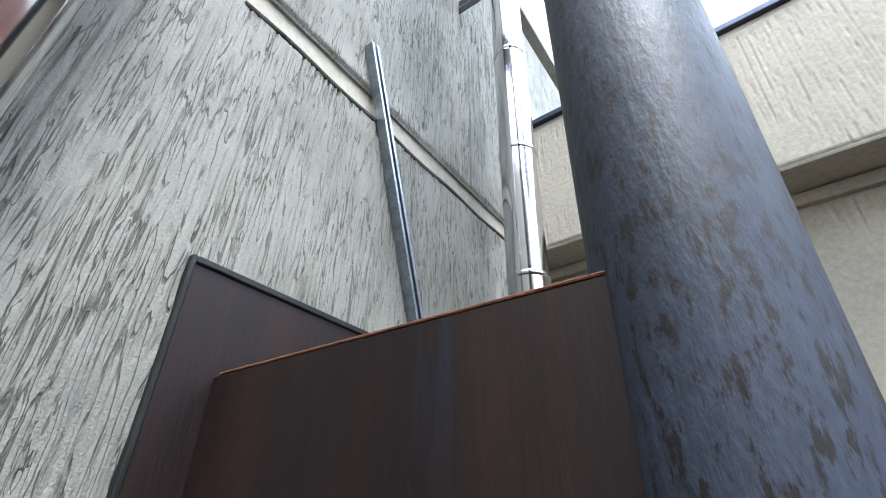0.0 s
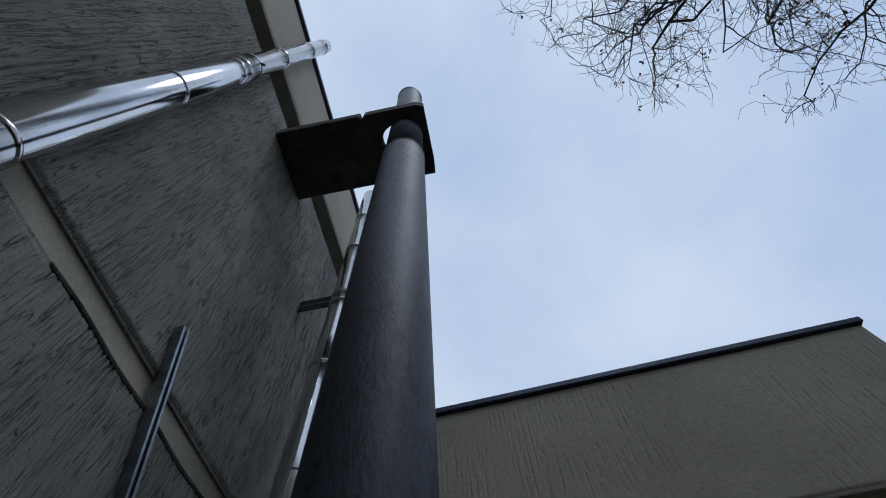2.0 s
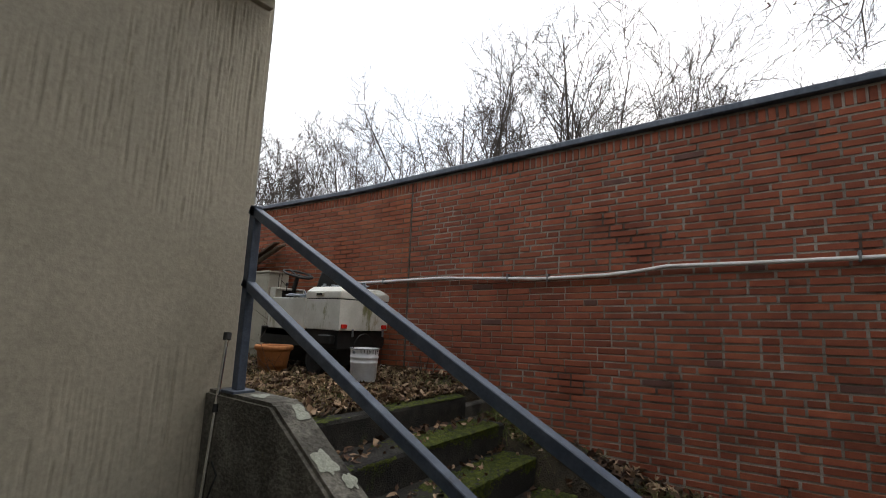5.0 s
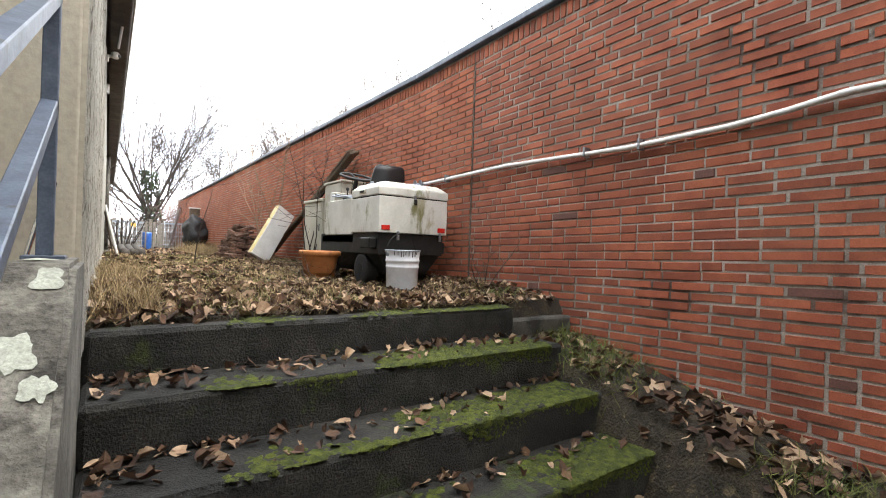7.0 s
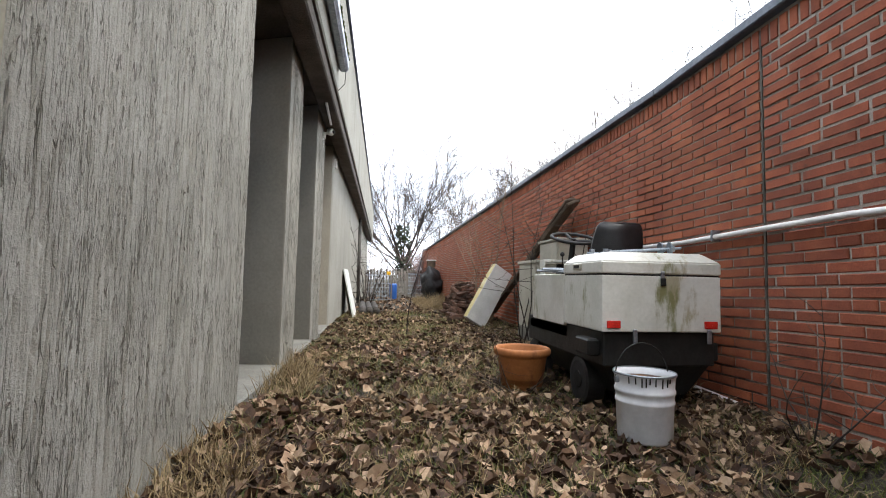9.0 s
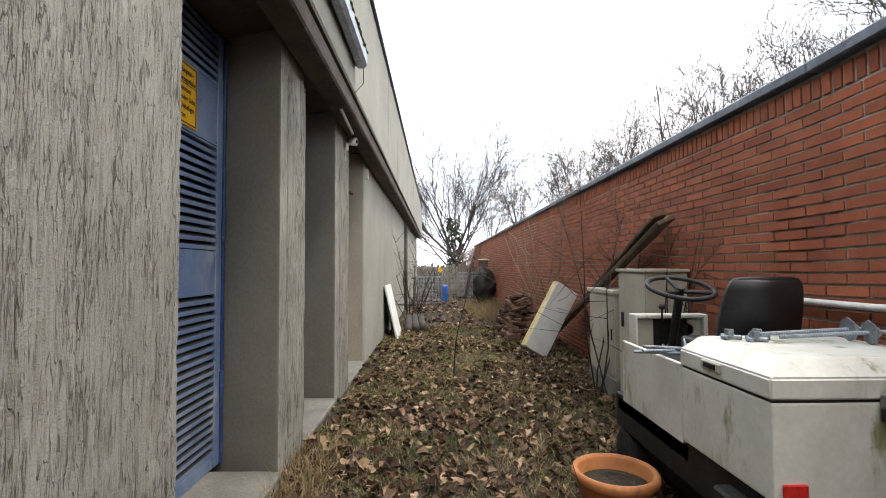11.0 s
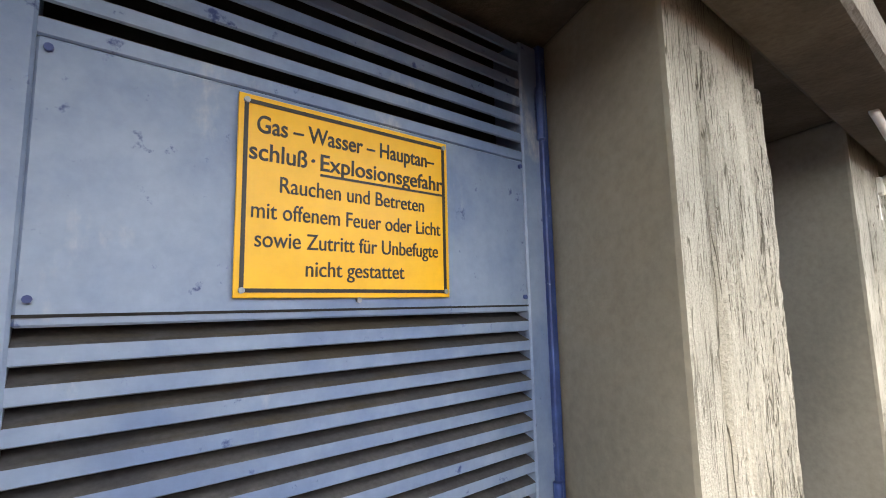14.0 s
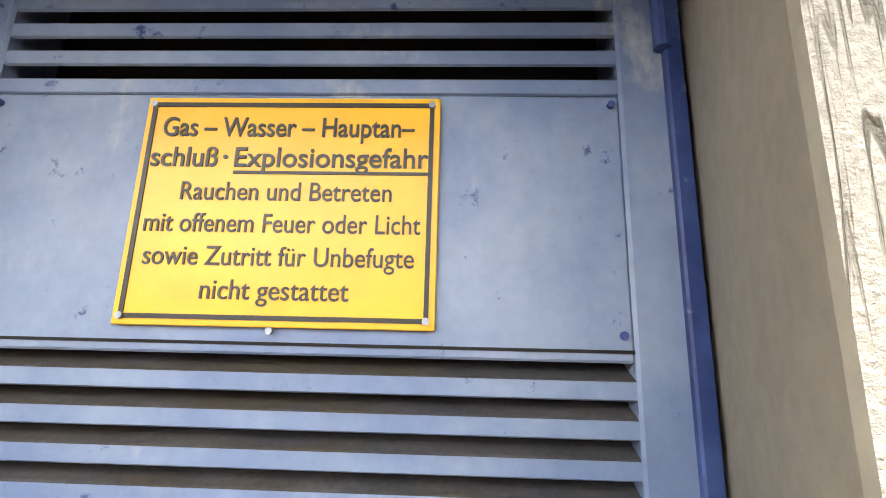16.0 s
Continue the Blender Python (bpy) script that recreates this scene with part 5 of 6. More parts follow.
# ---- trees ----
def grow_tree(seed, height, r0, fork, limbs_n, spread, counts, twig_r=0.01, arch=0.0, first=0.55, limb=(0.26, 0.42)):
    """A short trunk that forks into upswept limbs, each with side branches and fine twigs, as (verts, faces) pairs."""
    rng = random.Random(seed)
    trunk, crown = ([], []), ([], [])

    def bar(store, pts, r, tip, seg):
        vs_, fs_ = store
        base = len(vs_)
        side_ = None
        for i, p in enumerate(pts):
            d = (pts[min(i + 1, len(pts) - 1)] - pts[max(i - 1, 0)]).normalized()
            if side_ is None:
                side_ = d.orthogonal().normalized()
            side_ = (side_ - d * side_.dot(d)).normalized()
            up_ = d.cross(side_)
            rr = r + (tip - r) * i / (len(pts) - 1)
            for k in range(seg):
                a = 2 * math.pi * k / seg
                vs_.append(tuple(p + (side_ * math.cos(a) + up_ * math.sin(a)) * rr))
        for i in range(len(pts) - 1):
            for k in range(seg):
                fs_.append((base + i * seg + k, base + i * seg + (k + 1) % seg, base + (i + 1) * seg + (k + 1) % seg, base + (i + 1) * seg + k))

    def grow(p, d, length, r, level):
        steps = (7, 6, 4, 3, 3)[level]
        pts, q, dd = [p.copy()], p.copy(), d.copy()
        lift = (0.05 - arch * 0.09, 0.07 - arch * 0.06, 0.05, 0.02, 0.0)[level]
        for i in range(steps):
            w_ = (0.06, 0.08, 0.10, 0.13, 0.15)[level]
            dd = (dd + Vector((rng.gauss(0, w_), rng.gauss(0, w_), rng.gauss(lift, w_ * 0.7)))).normalized()
            q = q + dd * (length / steps)
            pts.append(q.copy())
        tip = max(twig_r * 0.4, r * 0.16)
        bar(crown, pts, r, tip, (8, 6, 4, 3, 3)[level])
        if level >= len(counts):
            return
        n_ = counts[level]
        for k in range(n_):
            f = 0.22 + 0.78 * (k + rng.random()) / n_
            i = min(int(f * steps), steps - 1)
            at_ = pts[i].lerp(pts[i + 1], min(f * steps - i, 1))
            ax = (pts[i + 1] - pts[i]).normalized()
            o = Matrix.Rotation(rng.random() * 2 * math.pi, 3, ax) @ ax.orthogonal().normalized()
            ang = radians(rng.uniform(24, 56))
            nd = (ax * math.cos(ang) + o * math.sin(ang)).normalized()
            grow(at_, nd, length * rng.uniform(0.34, 0.52) * (1.25 - 0.6 * f) * (1.0 if level == 0 else 1.1), max(twig_r * (1.0 if level < 2 else 0.75), (r + (tip - r) * f) * 0.58), level + 1)

    pts, q = [], Vector((0, 0, 0))
    for i in range(7):
        pts.append(q.copy())
        q = q + Vector((rng.gauss(0, 0.05), rng.gauss(0, 0.05), height * fork / 6))
    bar(trunk, pts, r0, r0 * 0.62, 12)
    for k in range(limbs_n):
        a = 2 * math.pi * (k + rng.uniform(-0.3, 0.3)) / limbs_n * 1.62
        tilt = radians(spread * (0.25 + 0.75 * ((k * 0.618) % 1.0)))
        at_ = pts[rng.randint(3, 6)] if k % 2 else pts[6]
        d = Vector((math.cos(a) * math.sin(tilt), math.sin(a) * math.sin(tilt), math.cos(tilt)))
        grow(at_, d, height * first * rng.uniform(0.85, 1.1), r0 * rng.uniform(*limb), 0)
    top_ = max(v[2] for v in crown[0])
    k_ = height / top_
    return tuple(([(x * k_, y * k_, z * k_) for x, y, z in st[0]], st[1]) for st in (trunk, crown))


def tree(label, at, mesh_pair, turn=0.0, group="bare trees behind the wall"):
    ob = thing("tree", label, "tree", group, at=at, turn=turn)
    raw("trunk", *mesh_pair[0], BARK, ob, True)
    raw("crown", *mesh_pair[1], TWIG, ob, False)
    return ob


kinds = [grow_tree(sd, 15, 0.26, fk, n, sp, (8, 6, 4, 1), 0.0135) for sd, fk, n, sp in ((1, 0.24, 6, 30), (2, 0.30, 5, 26), (3, 0.20, 6, 34))]
ROW = ((21.0, 2.4, 12.6), (22.5, 4.6, 13.2), (20.5, 7.2, 14.2), (21.6, 9.0, 16.6), (20.2, 11.6, 15.8), (21.8, 15.2, 16.0), (20.6, 18.8, 14.4), (21.5, 22.6, 14.8), (20.4, 25.6, 14.4), (22.0, 28.8, 14.8),
       (20.8, 32.2, 14.6), (21.8, 36.5, 15.0), (20.6, 40.5, 15.6), (21.5, 45.5, 16.6), (20.4, 51.0, 16.8), (21.4, 58.0, 17.4), (20.6, 66.0, 17.6), (15.5, 63.0, 14.5), (10.5, 60.0, 12.5))
masters = []
for k, (x, y, top_z) in enumerate(ROW):
    sc = (top_z - 0.4) / 15 * (1.10 if y < 26 else 1.2)
    if k < 3:
        masters.append(tree("tall bare winter tree with upswept twiggy branches", (x, y, 0.4), kinds[k], 70 * k))
        masters[k].scale = (sc, sc, sc)
    else:
        copy_thing(masters[k % 3], pose(x, y, 0.4, 0, 0, 47 * k + 20) @ Matrix.Diagonal((sc, sc, sc, 1)))


def overhanging_tree(at):
    """A big old tree behind the wall; its limbs arch outwards and end in fine crooked twigs that hang down."""
    rng = random.Random(43)
    ob = thing("tree", "large bare tree whose drooping twigs overhang the brick wall", "tree", "overhanging tree", at=at)
    base_at = Vector(at)
    part("trunk", tube([(0, 0, 0), (-0.1, 0.1, 2.5), (-0.25, 0.15, 5), (-0.5, 0.3, 7.5), (-0.7, 0.4, 10)], [0.42, 0.36, 0.32, 0.27, 0.16], 14), BARK, ob, smooth=True)
    vs_, fs_, clumps = [], [], bmesh.new()
    mid, rad = Vector((8.9, -1.5, 12.0)) - base_at, Vector((7.0, 4.9, 6.1))

    def depth_in(p):
        d = p - mid
        return math.sqrt((d.x / rad.x) ** 2 + (d.y / rad.y) ** 2 + (d.z / rad.z) ** 2)

    def bar(pts, r0, r1, seg):
        base = len(vs_)
        side_ = None
        for i, p in enumerate(pts):
            d = (pts[min(i + 1, len(pts) - 1)] - pts[max(i - 1, 0)]).normalized()
            side_ = d.orthogonal().normalized() if side_ is None else (side_ - d * side_.dot(d)).normalized()
            up_ = d.cross(side_)
            r = r0 + (r1 - r0) * i / (len(pts) - 1)
            for k in range(seg):
                a = 2 * math.pi * k / seg
                vs_.append(tuple(p + (side_ * math.cos(a) + up_ * math.sin(a)) * r))
        for i in range(len(pts) - 1):
            for k in range(seg):
                fs_.append((base + i * seg + k, base + i * seg + (k + 1) % seg, base + (i + 1) * seg + (k + 1) % seg, base + (i + 1) * seg + k))

    def twig(p, d, length, r, level):
        n_ = (6, 5, 4)[level]
        pts, q, dd = [p.copy()], p.copy(), d.copy()
        for i in range(n_):
            dd = (dd + Vector((rng.gauss(0, 0.24), rng.gauss(0, 0.24), rng.gauss(-0.12, 0.20)))).normalized()
            q = q + dd * length / n_
            if depth_in(q) > 1.05 + 0.06 * rng.random():
                break
            pts.append(q.copy())
        if len(pts) < 3:
            return
        bar(pts, r, max(0.0035, r * 0.4), 4 if level == 0 else 3)
        if level == 2:
            if rng.random() < 0.08:
                for _ in range(3):
                    c_ = pts[-1] + Vector((rng.gauss(0, 0.02), rng.gauss(0, 0.02), rng.gauss(-0.02, 0.02)))
                    d1, d2 = Vector((rng.gauss(0, 1), rng.gauss(0, 1), rng.gauss(0, 1))).normalized() * 0.035, Vector((rng.gauss(0, 1), rng.gauss(0, 1), rng.gauss(0, 1))).normalized() * 0.03
                    clumps.faces.new([clumps.verts.new(c_ - d1), clumps.verts.new(c_ + d2), clumps.verts.new(c_ + d1), clumps.verts.new(c_ - d2)])
            return
        for k in range((4, 3)[level]):
            i = rng.randint(1, len(pts) - 1)
            o = Vector((rng.gauss(0, 1), rng.gauss(0, 1), rng.gauss(-0.15, 0.7))).normalized()
            twig(pts[i], (dd * 0.6 + o).normalized(), length * rng.uniform(0.42, 0.7), max(0.0045, r * 0.58), level + 1)

    def path(a, b, n_, sag, jit):
        return [a.lerp(b, i / n_) + Vector((rng.gauss(0, jit), rng.gauss(0, jit), sag * math.sin(math.pi * i / n_) + rng.gauss(0, jit))) * (0 if i == 0 else 1) for i in range(n_ + 1)]

    for k in range(12):
        start = Vector((-0.5, 0.3, 6.2 + 3.6 * (k / 11)))
        aim_dir = Vector((rng.uniform(-1.0, 0.5), rng.uniform(-0.2, 1.0), rng.uniform(-0.9, 0.35)))
        aim = mid + Vector((aim_dir.x * rad.x, aim_dir.y * rad.y, aim_dir.z * rad.z)) / max(aim_dir.length, 0.5) * 0.72
        limb = path(start, aim, 9, 0.9, 0.14)
        bar(limb, 0.085, 0.028, 7)
        for i in range(3, 10):
            for _ in range(1 + i % 2):
                out_ = (limb[i] - mid)
                o = Vector((rng.gauss(0, 0.8), rng.gauss(0, 0.8), rng.gauss(-0.1, 0.7))) + out_.normalized() * 0.8
                goal = limb[i] + o.normalized() * rng.uniform(1.6, 3.4)
                if depth_in(goal) > 1.02:
                    goal = mid + (goal - mid) / depth_in(goal)
                branch = path(limb[i], goal, 6, 0.25, 0.10)
                bar(branch, 0.030, 0.009, 5)
                for j in range(2, 7):
                    o = Vector((rng.gauss(0, 1), rng.gauss(0, 1), rng.gauss(-0.3, 0.6))).normalized()
                    twig(branch[j], o, rng.uniform(0.7, 1.6), 0.011, 0)
    raw("crown", vs_, fs_, TWIG, ob)
    tagged(part("dry_leaf_clump", clumps, LEAF_DARK, ob), kind="stuff")
    return ob


overhanging_tree((13.2, -4.2, 0.2))
big = grow_tree(36, 12.6, 0.42, 0.17, 20, 70, (11, 8, 4), 0.011, 0.1, 0.74, (0.12, 0.22))
bt = tree("broad old bare tree with dark ivy on its trunk", (5.0, 31.5, 1.0), big, 25, "tree at the alley end")
iv = bmesh.new()
ri = random.Random(8)
for i in range(1100):
    a, z = ri.random() * 6.28, ri.random() ** 1.3 * 4.2
    r = (0.45 + 0.25 * ri.random()) * (1 - z / 9)
    c_ = Vector((r * math.cos(a) + 0.12 * math.sin(z), r * math.sin(a), z))
    d1, d2 = Vector((ri.gauss(0, 1), ri.gauss(0, 1), ri.gauss(0, 0.6))).normalized() * 0.11, Vector((ri.gauss(0, 1), ri.gauss(0, 1), ri.gauss(0, 1))).normalized() * 0.09
    iv.faces.new([iv.verts.new(c_ - d1), iv.verts.new(c_ + d2), iv.verts.new(c_ + d1), iv.verts.new(c_ - d2)])
tagged(part("ivy", iv, IVY, bt), kind="stuff")


def shrub(name, label, at, height, stems, seed, mat=TWIG, r=0.008, spread=0.35, sub=5, group="bare shrubs"):
    """Thin bare stems with side shoots."""
    rng = random.Random(seed)
    ob = thing(name, label, "shrub", group, at=at)
    for s in range(stems):
        bm = bmesh.new()
        h = height * rng.uniform(0.7, 1.0)
        d = Vector((rng.gauss(0, spread), rng.gauss(0, spread), 1)).normalized()
        q, pts = Vector((rng.gauss(0, 0.03), rng.gauss(0, 0.03), -0.02)), []
        for i in range(8):
            pts.append(q.copy())
            d = (d + Vector((rng.gauss(0, 0.09), rng.gauss(0, 0.09), rng.gauss(0, 0.05)))).normalized()
            q = q + d * h / 7
        tube(pts, [r * (1 - 0.8 * i / 7) for i in range(8)], 6, bm)
        part("stem", bm, mat, ob)
        bm = bmesh.new()
        for k in range(sub):
            i = rng.randint(2, 6)
            dd = Vector((rng.gauss(0, 1), rng.gauss(0, 1), rng.gauss(0.5, 0.5))).normalized()
            sp_, pp = [], pts[i].copy()
            ln = h * rng.uniform(0.2, 0.45)
            for _ in range(4):
                sp_.append(pp.copy())
                dd = (dd + Vector((rng.gauss(0, 0.15), rng.gauss(0, 0.15), rng.gauss(0.05, 0.12)))).normalized()
                pp = pp + dd * ln / 3
            tube(sp_, [r * 0.45 * (1 - 0.8 * j / 3) for j in range(4)], 5, bm)
        tagged(part("twig_spray", bm, mat, ob), kind="stuff")
    return ob


shrub("sapling", "bare sapling with reddish twigs beside the cabinets", (5.36, 7.15, 1.12), 2.4, 5, 1, spread=0.28, sub=9)
shrub("sapling", "bare sapling standing before the cabinets", (5.38, 6.2, 1.12), 1.7, 3, 2, spread=0.2, sub=6)
shrub("sapling", "bare sapling behind the leaning panel", (5.5, 9.3, 1.12), 3.0, 6, 3, TWIG_PALE, spread=0.24, sub=8)
shrub("sapling", "bare sapling by the brick heap", (5.45, 10.0, 1.12), 3.2, 5, 4, TWIG_PALE, spread=0.24, sub=8)
shrub("sapling", "single thin dark stem in the path", (4.05, 8.0, 1.12), 1.5, 1, 5, spread=0.05, sub=2)
shrub("sapling", "thin bare stems beside the vehicle", (4.62, 4.80, 1.12), 0.55, 5, 6, r=0.004, spread=0.8, sub=3)
shrub("bramble", "dry bramble shoots at the foot of the brick wall", (5.62, 3.85, 1.12), 0.75, 5, 7, r=0.005, spread=0.6, sub=4)
shrub("bramble", "bare dark bush along the hall wall", (3.40, 12.6, 1.12), 2.2, 8, 9, r=0.010, spread=0.35, sub=8)
shrub("bramble", "bare dark bush along the hall wall", (3.45, 14.8, 1.12), 1.8, 7, 10, r=0.010, spread=0.4, sub=8)
shrub("bramble", "tangled bare bush before the fence", (3.9, 23.5, 1.12), 2.4, 12, 12, r=0.012, spread=0.5, sub=9)
shrub("bramble", "tangled bare bush before the fence", (5.6, 24.5, 1.12), 2.6, 14, 13, HEDGE, r=0.012, spread=0.4, sub=9)
shrub("bramble", "tangled bare bush before the fence", (2.6, 28.5, 1.12), 4.0, 12, 14, HEDGE, r=0.015, spread=0.4, sub=9)
hedge = bmesh.new()
rh = random.Random(5)
for i in range(2600):
    x, y = 5.4 + rh.random() * 1.4, 22 + rh.random() * 9
    z0 = 1.1 + rh.random() * 1.9
    d = Vector((rh.gauss(0, 0.35), rh.gauss(0, 0.35), 1)).normalized() * rh.uniform(0.4, 0.9)
    s_ = Vector((0.006, 0.006, 0))
    p = Vector((x, y, z0))
    hedge.faces.new([hedge.verts.new(p - s_), hedge.verts.new(p + s_), hedge.verts.new(p + d)])
tagged(part("hedge", hedge, HEDGE), "bare reddish hedge behind the end of the wall", "hedge", kind="stuff")


# ---- fallen leaves, grass, moss ----
def scatter_leaves(name, spots_, mat, seed, label):
    rng = random.Random(seed)
    vs_, fs_ = [], []
    for x, y, z, size in spots_:
        yaw, tx, ty = rng.random() * 6.28, rng.gauss(0, 0.45), rng.gauss(0, 0.45)
        m_ = Matrix.Translation((x, y, z)) @ Euler((tx, ty, yaw)).to_matrix().to_4x4()
        curl = rng.uniform(-0.4, 1.3)
        ratio = rng.choice((0.6, 0.75, 0.85, 0.9))
        narrow = rng.uniform(0.45, 0.95)
        base = len(vs_)
        vs_.append(tuple(m_ @ Vector((0, 0, 0))))
        n_ = 10
        for k in range(n_):
            a = 2 * math.pi * k / n_
            r = size * (1.0 if k % 2 == 0 else ratio) * rng.uniform(0.8, 1.12) * (1.2 if k == 0 else 1)
            vs_.append(tuple(m_ @ Vector((r * math.cos(a), r * narrow * math.sin(a), curl * r * abs(math.sin(a)) * 0.8 + rng.uniform(0, 0.15) * r))))
        for k in range(n_):
            fs_.append((base, base + 1 + k, base + 1 + (k + 1) % n_))
    return tagged(raw(name, vs_, fs_, mat), label, "leaves", kind="stuff")


rl = random.Random(77)


def ground_spots(n_, x0, x1, y0, y1, s0, s1, fade=0.0):
    res = []
    while len(res) < n_:
        x, y = rl.uniform(x0, x1), rl.uniform(y0, y1)
        if fade and rl.random() < fade * (y - y0) / (y1 - y0):
            continue
        if noise.noise((x * 1.3, y * 1.3, 9)) < rl.uniform(-0.7, 0.35):
            continue
        res.append((x, y, ground_z(x, y) + rl.uniform(0.004, 0.03), rl.uniform(s0, s1)))
    return res


def step_spots(n_):
    res = []
    for _ in range(n_):
        k = rl.choice((0, 1, 1, 2, 2, 3, 3, 4))
        y0 = NOSE - TREAD * k
        x = XW + 0.05 + (STAIR_X1 - XW - 0.1) * (rl.random() ** 2 if rl.random() < 0.7 else rl.random())
        y = y0 + (0.05 + (TREAD - 0.06) * (1 - rl.random() ** 2.2))
        res.append((x, y, LAND - RISE * k - (0.012 if k == 0 else 0) + rl.uniform(0.006, 0.020), rl.uniform(0.010, 0.036)))
    return res


leaf_area = ground_spots(4600, 3.1, 5.74, 3.2, 9.5, 0.015, 0.046, 0.5) + ground_spots(1700, 3.1, 5.74, 3.15, 4.8, 0.012, 0.037)
scatter_leaves("pale_fallen_leaves", leaf_area[::2] + ground_spots(700, 3.2, 5.7, 9.0, 20.0, 0.03, 0.06) + step_spots(210) + ground_spots(120, 5.2, 5.75, 1.0, 3.0, 0.02, 0.05), LEAF_LIGHT, 3, "pale dry fallen leaves strewn over the ground")
scatter_leaves("brown_fallen_leaves", leaf_area[1::2] + ground_spots(5200, 3.1, 5.74, 3.2, 12.0, 0.012, 0.042, 0.4) + ground_spots(700, 3.2, 5.7, 9.0, 22.0, 0.03, 0.06) + step_spots(420) + ground_spots(300, 5.2, 5.75, 0.6, 3.05, 0.02, 0.05), LEAF_DARK, 4, "brown rotting fallen leaves strewn over the ground")


def blades(name, n_, x0, x1, y0, y1, h0, h1, mat, seed, label, patch=0.0, lie=0.5):
    rng = random.Random(seed)
    vs_, fs_ = [], []
    while len(fs_) < n_ * 2:
        x, y = rng.uniform(x0, x1), rng.uniform(y0, y1)
        if noise.noise((x * 1.7, y * 1.7, seed)) < rng.uniform(patch - 0.25, patch + 0.25):
            continue
        z = ground_z(x, y)
        a, h = rng.random() * 6.28, rng.uniform(h0, h1)
        d = Vector((rng.gauss(0, lie), rng.gauss(0, lie), 1)).normalized()
        w = Vector((math.cos(a), math.sin(a), 0)) * 0.0022
        p = Vector((x, y, z - 0.005))
        m1 = p + d * h * 0.55
        d2 = (d + Vector((rng.gauss(0, lie), rng.gauss(0, lie), -0.25))).normalized()
        tip = m1 + d2 * h * 0.45
        b_ = len(vs_)
        vs_ += [tuple(p - w), tuple(p + w), tuple(m1 + w * 0.8), tuple(m1 - w * 0.8), tuple(tip)]
        fs_ += [(b_, b_ + 1, b_ + 2, b_ + 3), (b_ + 3, b_ + 2, b_ + 4)]
    return tagged(raw(name, vs_, fs_, mat), label, "grass", kind="stuff")


blades("green_grass", 34000, 3.12, 5.7, 3.3, 12.0, 0.03, 0.10, GRASS, 2, "short green winter grass between the leaves", -0.12, 0.8)
blades("dry_grass", 26000, 3.12, 5.74, 3.18, 12.0, 0.04, 0.14, STRAW, 5, "flattened straw-coloured dry grass", -0.05, 1.0)
blades("dry_grass", 2600, 4.7, 5.7, 12.5, 17.0, 0.15, 0.45, STRAW, 6, "tall dry yellow grass near the brick wall", -0.2, 0.5)
blades("dry_grass", 1600, 3.08, 3.35, 3.2, 6.0, 0.06, 0.2, STRAW, 8, "dry grass tufts at the foot of the pier", -0.2, 0.5)
blades("bank_grass", 1800, 5.15, 5.76, 0.8, 3.1, 0.05, 0.16, GRASS, 9, "green weeds on the bank beside the steps", 0.0, 0.9)

mo = bmesh.new()
rm = random.Random(6)
for k in range(6):
    z = LAND - RISE * k - (0.014 if k == 0 else 0.002)
    y0 = NOSE - TREAD * k
    for i in range(1300 if k == 0 else 3600):
        x, y = XW + 0.02 + rm.random() * (5.18 - XW), y0 + 0.003 + (rm.random() ** 1.3) * 0.26
        if 1.5 * noise.noise((x * 2.2, y * 3.0 + k * 7, 2)) + 0.55 * (x - 4.0) / 1.0 - 0.25 * (y - y0) / 0.25 < (0.18 if k == 0 else 0.02) + rm.uniform(-0.28, 0.28):
            continue
        r = rm.uniform(0.004, 0.015)
        c_ = Vector((x, y, z + 0.001))
        top = mo.verts.new(c_ + Vector((0, 0, r * 0.8)))
        ring_ = [mo.verts.new(c_ + Vector((r * 1.4 * math.cos(a), r * 1.4 * math.sin(a), rm.uniform(-0.001, 0.003)))) for a in (0, 1.05, 2.1, 3.14, 4.19, 5.24)]
        for i2 in range(6):
            mo.faces.new((ring_[i2], ring_[(i2 + 1) % 6], top))
for k in range(1, 6):
    z, y0 = LAND - RISE * k, NOSE - TREAD * k
    for i in range(1500):
        x = 3.4 + rm.random() * 1.8
        fall = rm.random() ** 1.8 * 0.075
        if noise.noise((x * 3.0, k * 5.0, 4)) + 0.5 * (x - 4.2) - fall * 8 < -0.05 + rm.uniform(-0.15, 0.15):
            continue
        r, c_ = rm.uniform(0.004, 0.011), Vector((x, y0 + 0.002, z - 0.008 - fall))
        tip_ = mo.verts.new(c_ + Vector((0, -r, 0)))
        ring_ = [mo.verts.new(c_ + Vector((r * 1.4 * math.cos(a), 0.002, r * 1.4 * math.sin(a)))) for a in (0, 1.26, 2.51, 3.77, 5.03)]
        for i2 in range(5):
            mo.faces.new((ring_[i2], ring_[(i2 + 1) % 5], tip_))
tagged(part("moss", mo, MOSS, smooth=True), "green moss cushions on the step edges", "moss", kind="stuff")

# ---- bricks ----
COURSE, JOINT = 0.0565, 0.0095
TOPZ = 3.135
JY = 4.26
rw = random.Random(13)
wall = thing("brick_wall", "long weathered red brick wall with pale mortar joints", "wall", kind="structure")
STRETCH, HEAD = 0.215, 0.104


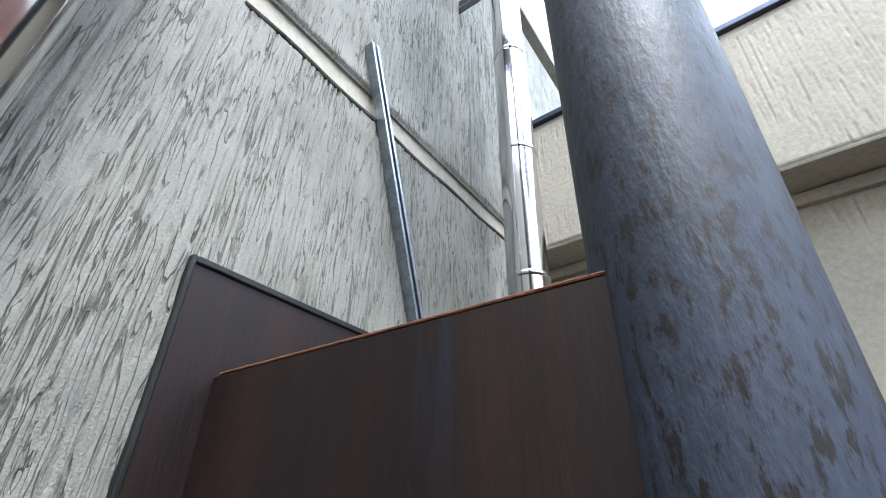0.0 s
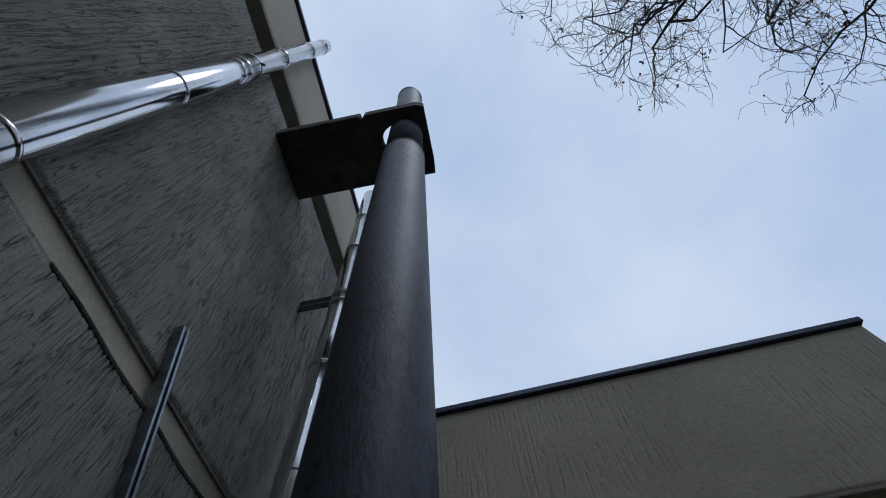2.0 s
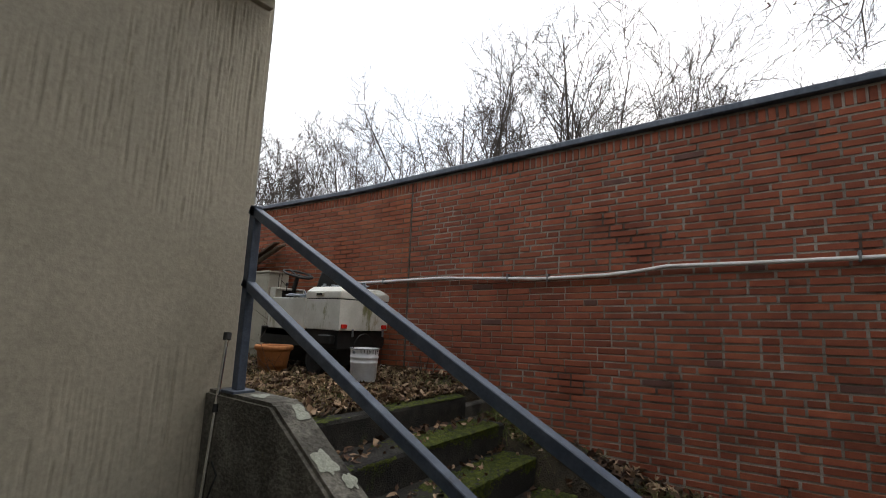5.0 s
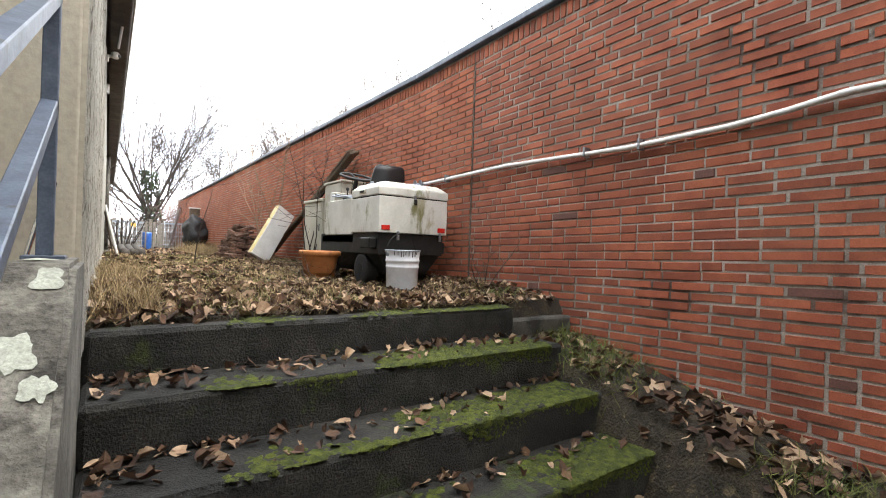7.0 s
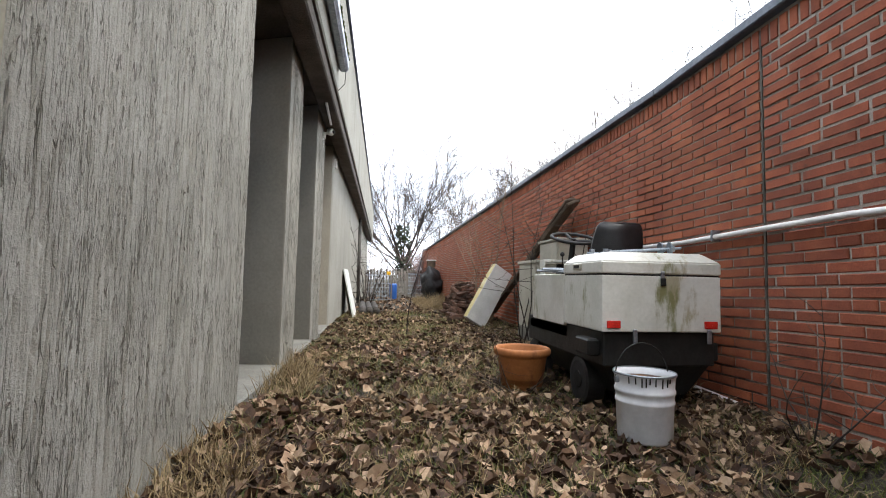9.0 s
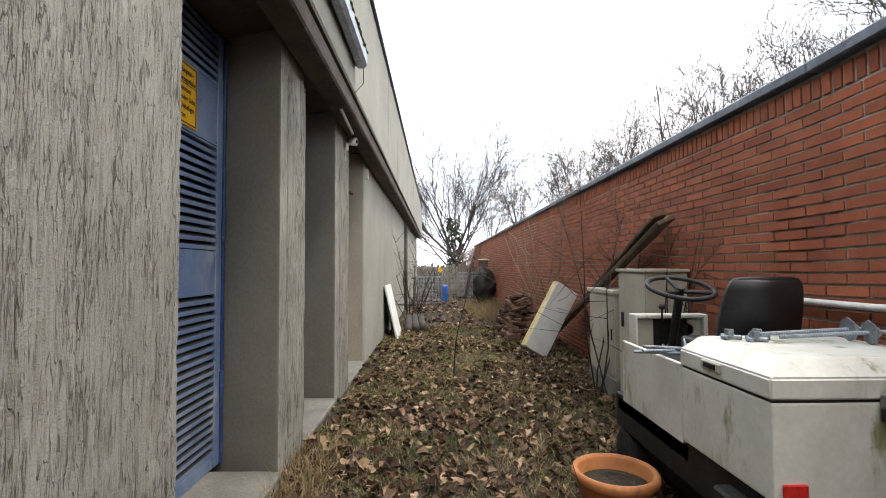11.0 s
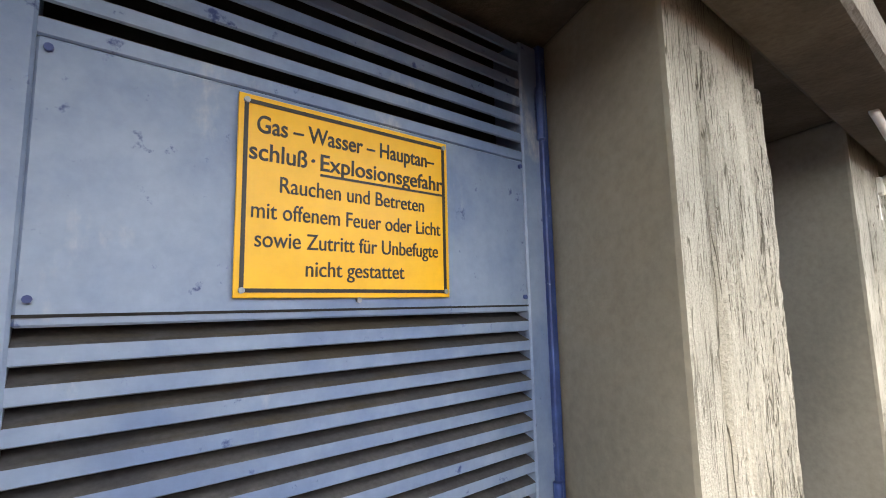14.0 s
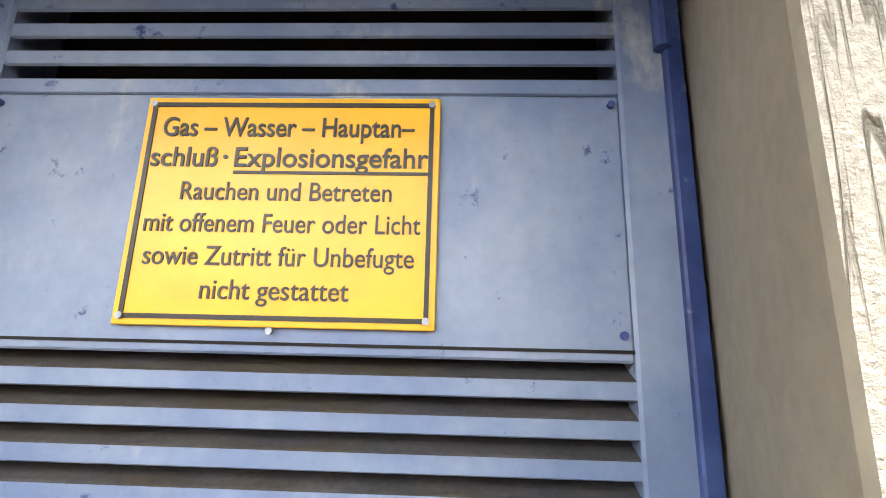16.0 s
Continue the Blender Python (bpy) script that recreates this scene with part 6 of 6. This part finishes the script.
def brick_mesh(name, w, mat):
    """A brick 60 mm deep with a chamfered face, its front at x = 0."""
    h, c, d = (COURSE - JOINT) / 2, 0.004, 0.05
    vs_ = [(d, -w / 2, -h), (d, w / 2, -h), (d, w / 2, h), (d, -w / 2, h), (c, -w / 2, -h), (c, w / 2, -h), (c, w / 2, h), (c, -w / 2, h),
           (0, -w / 2 + c, -h + c), (0, w / 2 - c, -h + c), (0, w / 2 - c, h - c), (0, -w / 2 + c, h - c)]
    fs_ = [(8, 11, 10, 9)] + [(a + i, a + 4 + i, a + 4 + (i + 1) % 4, a + (i + 1) % 4) for a in (0, 4) for i in range(4)]
    me = bpy.data.meshes.new(name)
    me.from_pydata(vs_, [], fs_)
    me.materials.append(mat)
    return me


near_meshes = {(w, dk): brick_mesh("brick", w, BRICK_DARK if dk else BRICK) for w in (STRETCH, HEAD) for dk in (0, 1)}
old_v, old_f, new_v, new_f, dark_v, dark_f = [], [], [], [], [], []


def add_brick(vs_, fs_, x, y, z, w, h):
    b_ = len(vs_)
    h2, w2, c = h / 2, w / 2, 0.004
    vs_ += [(x + 0.03, y - w2, z - h2), (x + 0.03, y + w2, z - h2), (x + 0.03, y + w2, z + h2), (x + 0.03, y - w2, z + h2),
            (x, y - w2 + c, z - h2 + c), (x, y + w2 - c, z - h2 + c), (x, y + w2 - c, z + h2 - c), (x, y - w2 + c, z + h2 - c)]
    fs_ += [(b_ + 4, b_ + 7, b_ + 6, b_ + 5)] + [(b_ + i, b_ + 4 + i, b_ + 4 + (i + 1) % 4, b_ + (i + 1) % 4) for i in range(4)]


count = 0
row = 0
z = TOPZ - COURSE / 2
while z > -0.05:
    # old part: stretchers and headers, unevenly mixed
    y = JY - 0.010 - (0.0, 0.055, 0.11, 0.165)[rw.randint(0, 3)]
    if y < JY - 0.02:
        add_brick(old_v, old_f, XB, (JY - 0.010 + y + JOINT) / 2, z, JY - 0.010 - y - JOINT, COURSE - JOINT)
    last = HEAD
    while y > -5.9:
        w = HEAD if (last == STRETCH and rw.random() < 0.55) else STRETCH
        last = w
        yc = y - w / 2
        if z > ground_z(XB, yc) - 0.12:
            dk = 1 if rw.random() < 0.012 else 0
            x = XB + rw.uniform(-0.003, 0.003)
            if 2.05 < yc < 4.2 and 1.25 < z < 2.10 and count < 300:
                ob = new("brick", near_meshes[(w, dk)])
                ob.parent = wall
                ob.location = (x, yc, z + course_drop(yc) + rw.uniform(-0.0015, 0.0015))
                ob.rotation_euler = (-0.03 + rw.uniform(-0.006, 0.006), 0, rw.uniform(-0.008, 0.008))
                count += 1
            elif dk:
                add_brick(dark_v, dark_f, x, yc, z, w, COURSE - JOINT)
            else:
                add_brick(old_v, old_f, x, yc, z + rw.uniform(-0.0015, 0.0015), w - rw.uniform(0, 0.004), COURSE - JOINT - rw.uniform(-0.001, 0.002))
        y -= w + JOINT
    # newer part: plain stretchers with thin joints
    y = JY + 0.010 + (0.11 if row % 2 else 0.0)
    if row % 2:
        add_brick(new_v, new_f, XB, JY + 0.062, z, 0.095, COURSE - 0.006)
    while y < 26 and z > 1.0:
        w = 0.222
        add_brick(new_v, new_f, XB + rw.uniform(-0.0015, 0.0015), y + w / 2, z, w, COURSE - 0.006)
        y += w + 0.006
    z -= COURSE
    row += 1
# header course on edge under the coping
y = -5.9
while y < 26:
    tgt = (old_v, old_f) if y < JY - 0.05 else (new_v, new_f)
    add_brick(*tgt, XB - 0.002 + rw.uniform(-0.002, 0.002), y + 0.026, TOPZ + 0.06, 0.050, 0.106)
    y += 0.0605
structure("expansion_joint", box(XB - 0.001, XB + 0.014, JY - 0.006, JY + 0.005, 1.0, 3.235), CONCRETE, "dark open joint between two stretches of brickwork", "joint")
tagged(run_courses(raw("old_bricks", old_v, old_f, BRICK_OLD, wall)), "dark red old bricks", kind="stuff")
tagged(run_courses(raw("newer_bricks", new_v, new_f, BRICK_FAR, wall)), "orange-red newer bricks with thin joints", kind="stuff")
tagged(run_courses(raw("burnt_bricks", dark_v, dark_f, BRICK_DARK, wall)), "burnt dark bricks", kind="stuff")
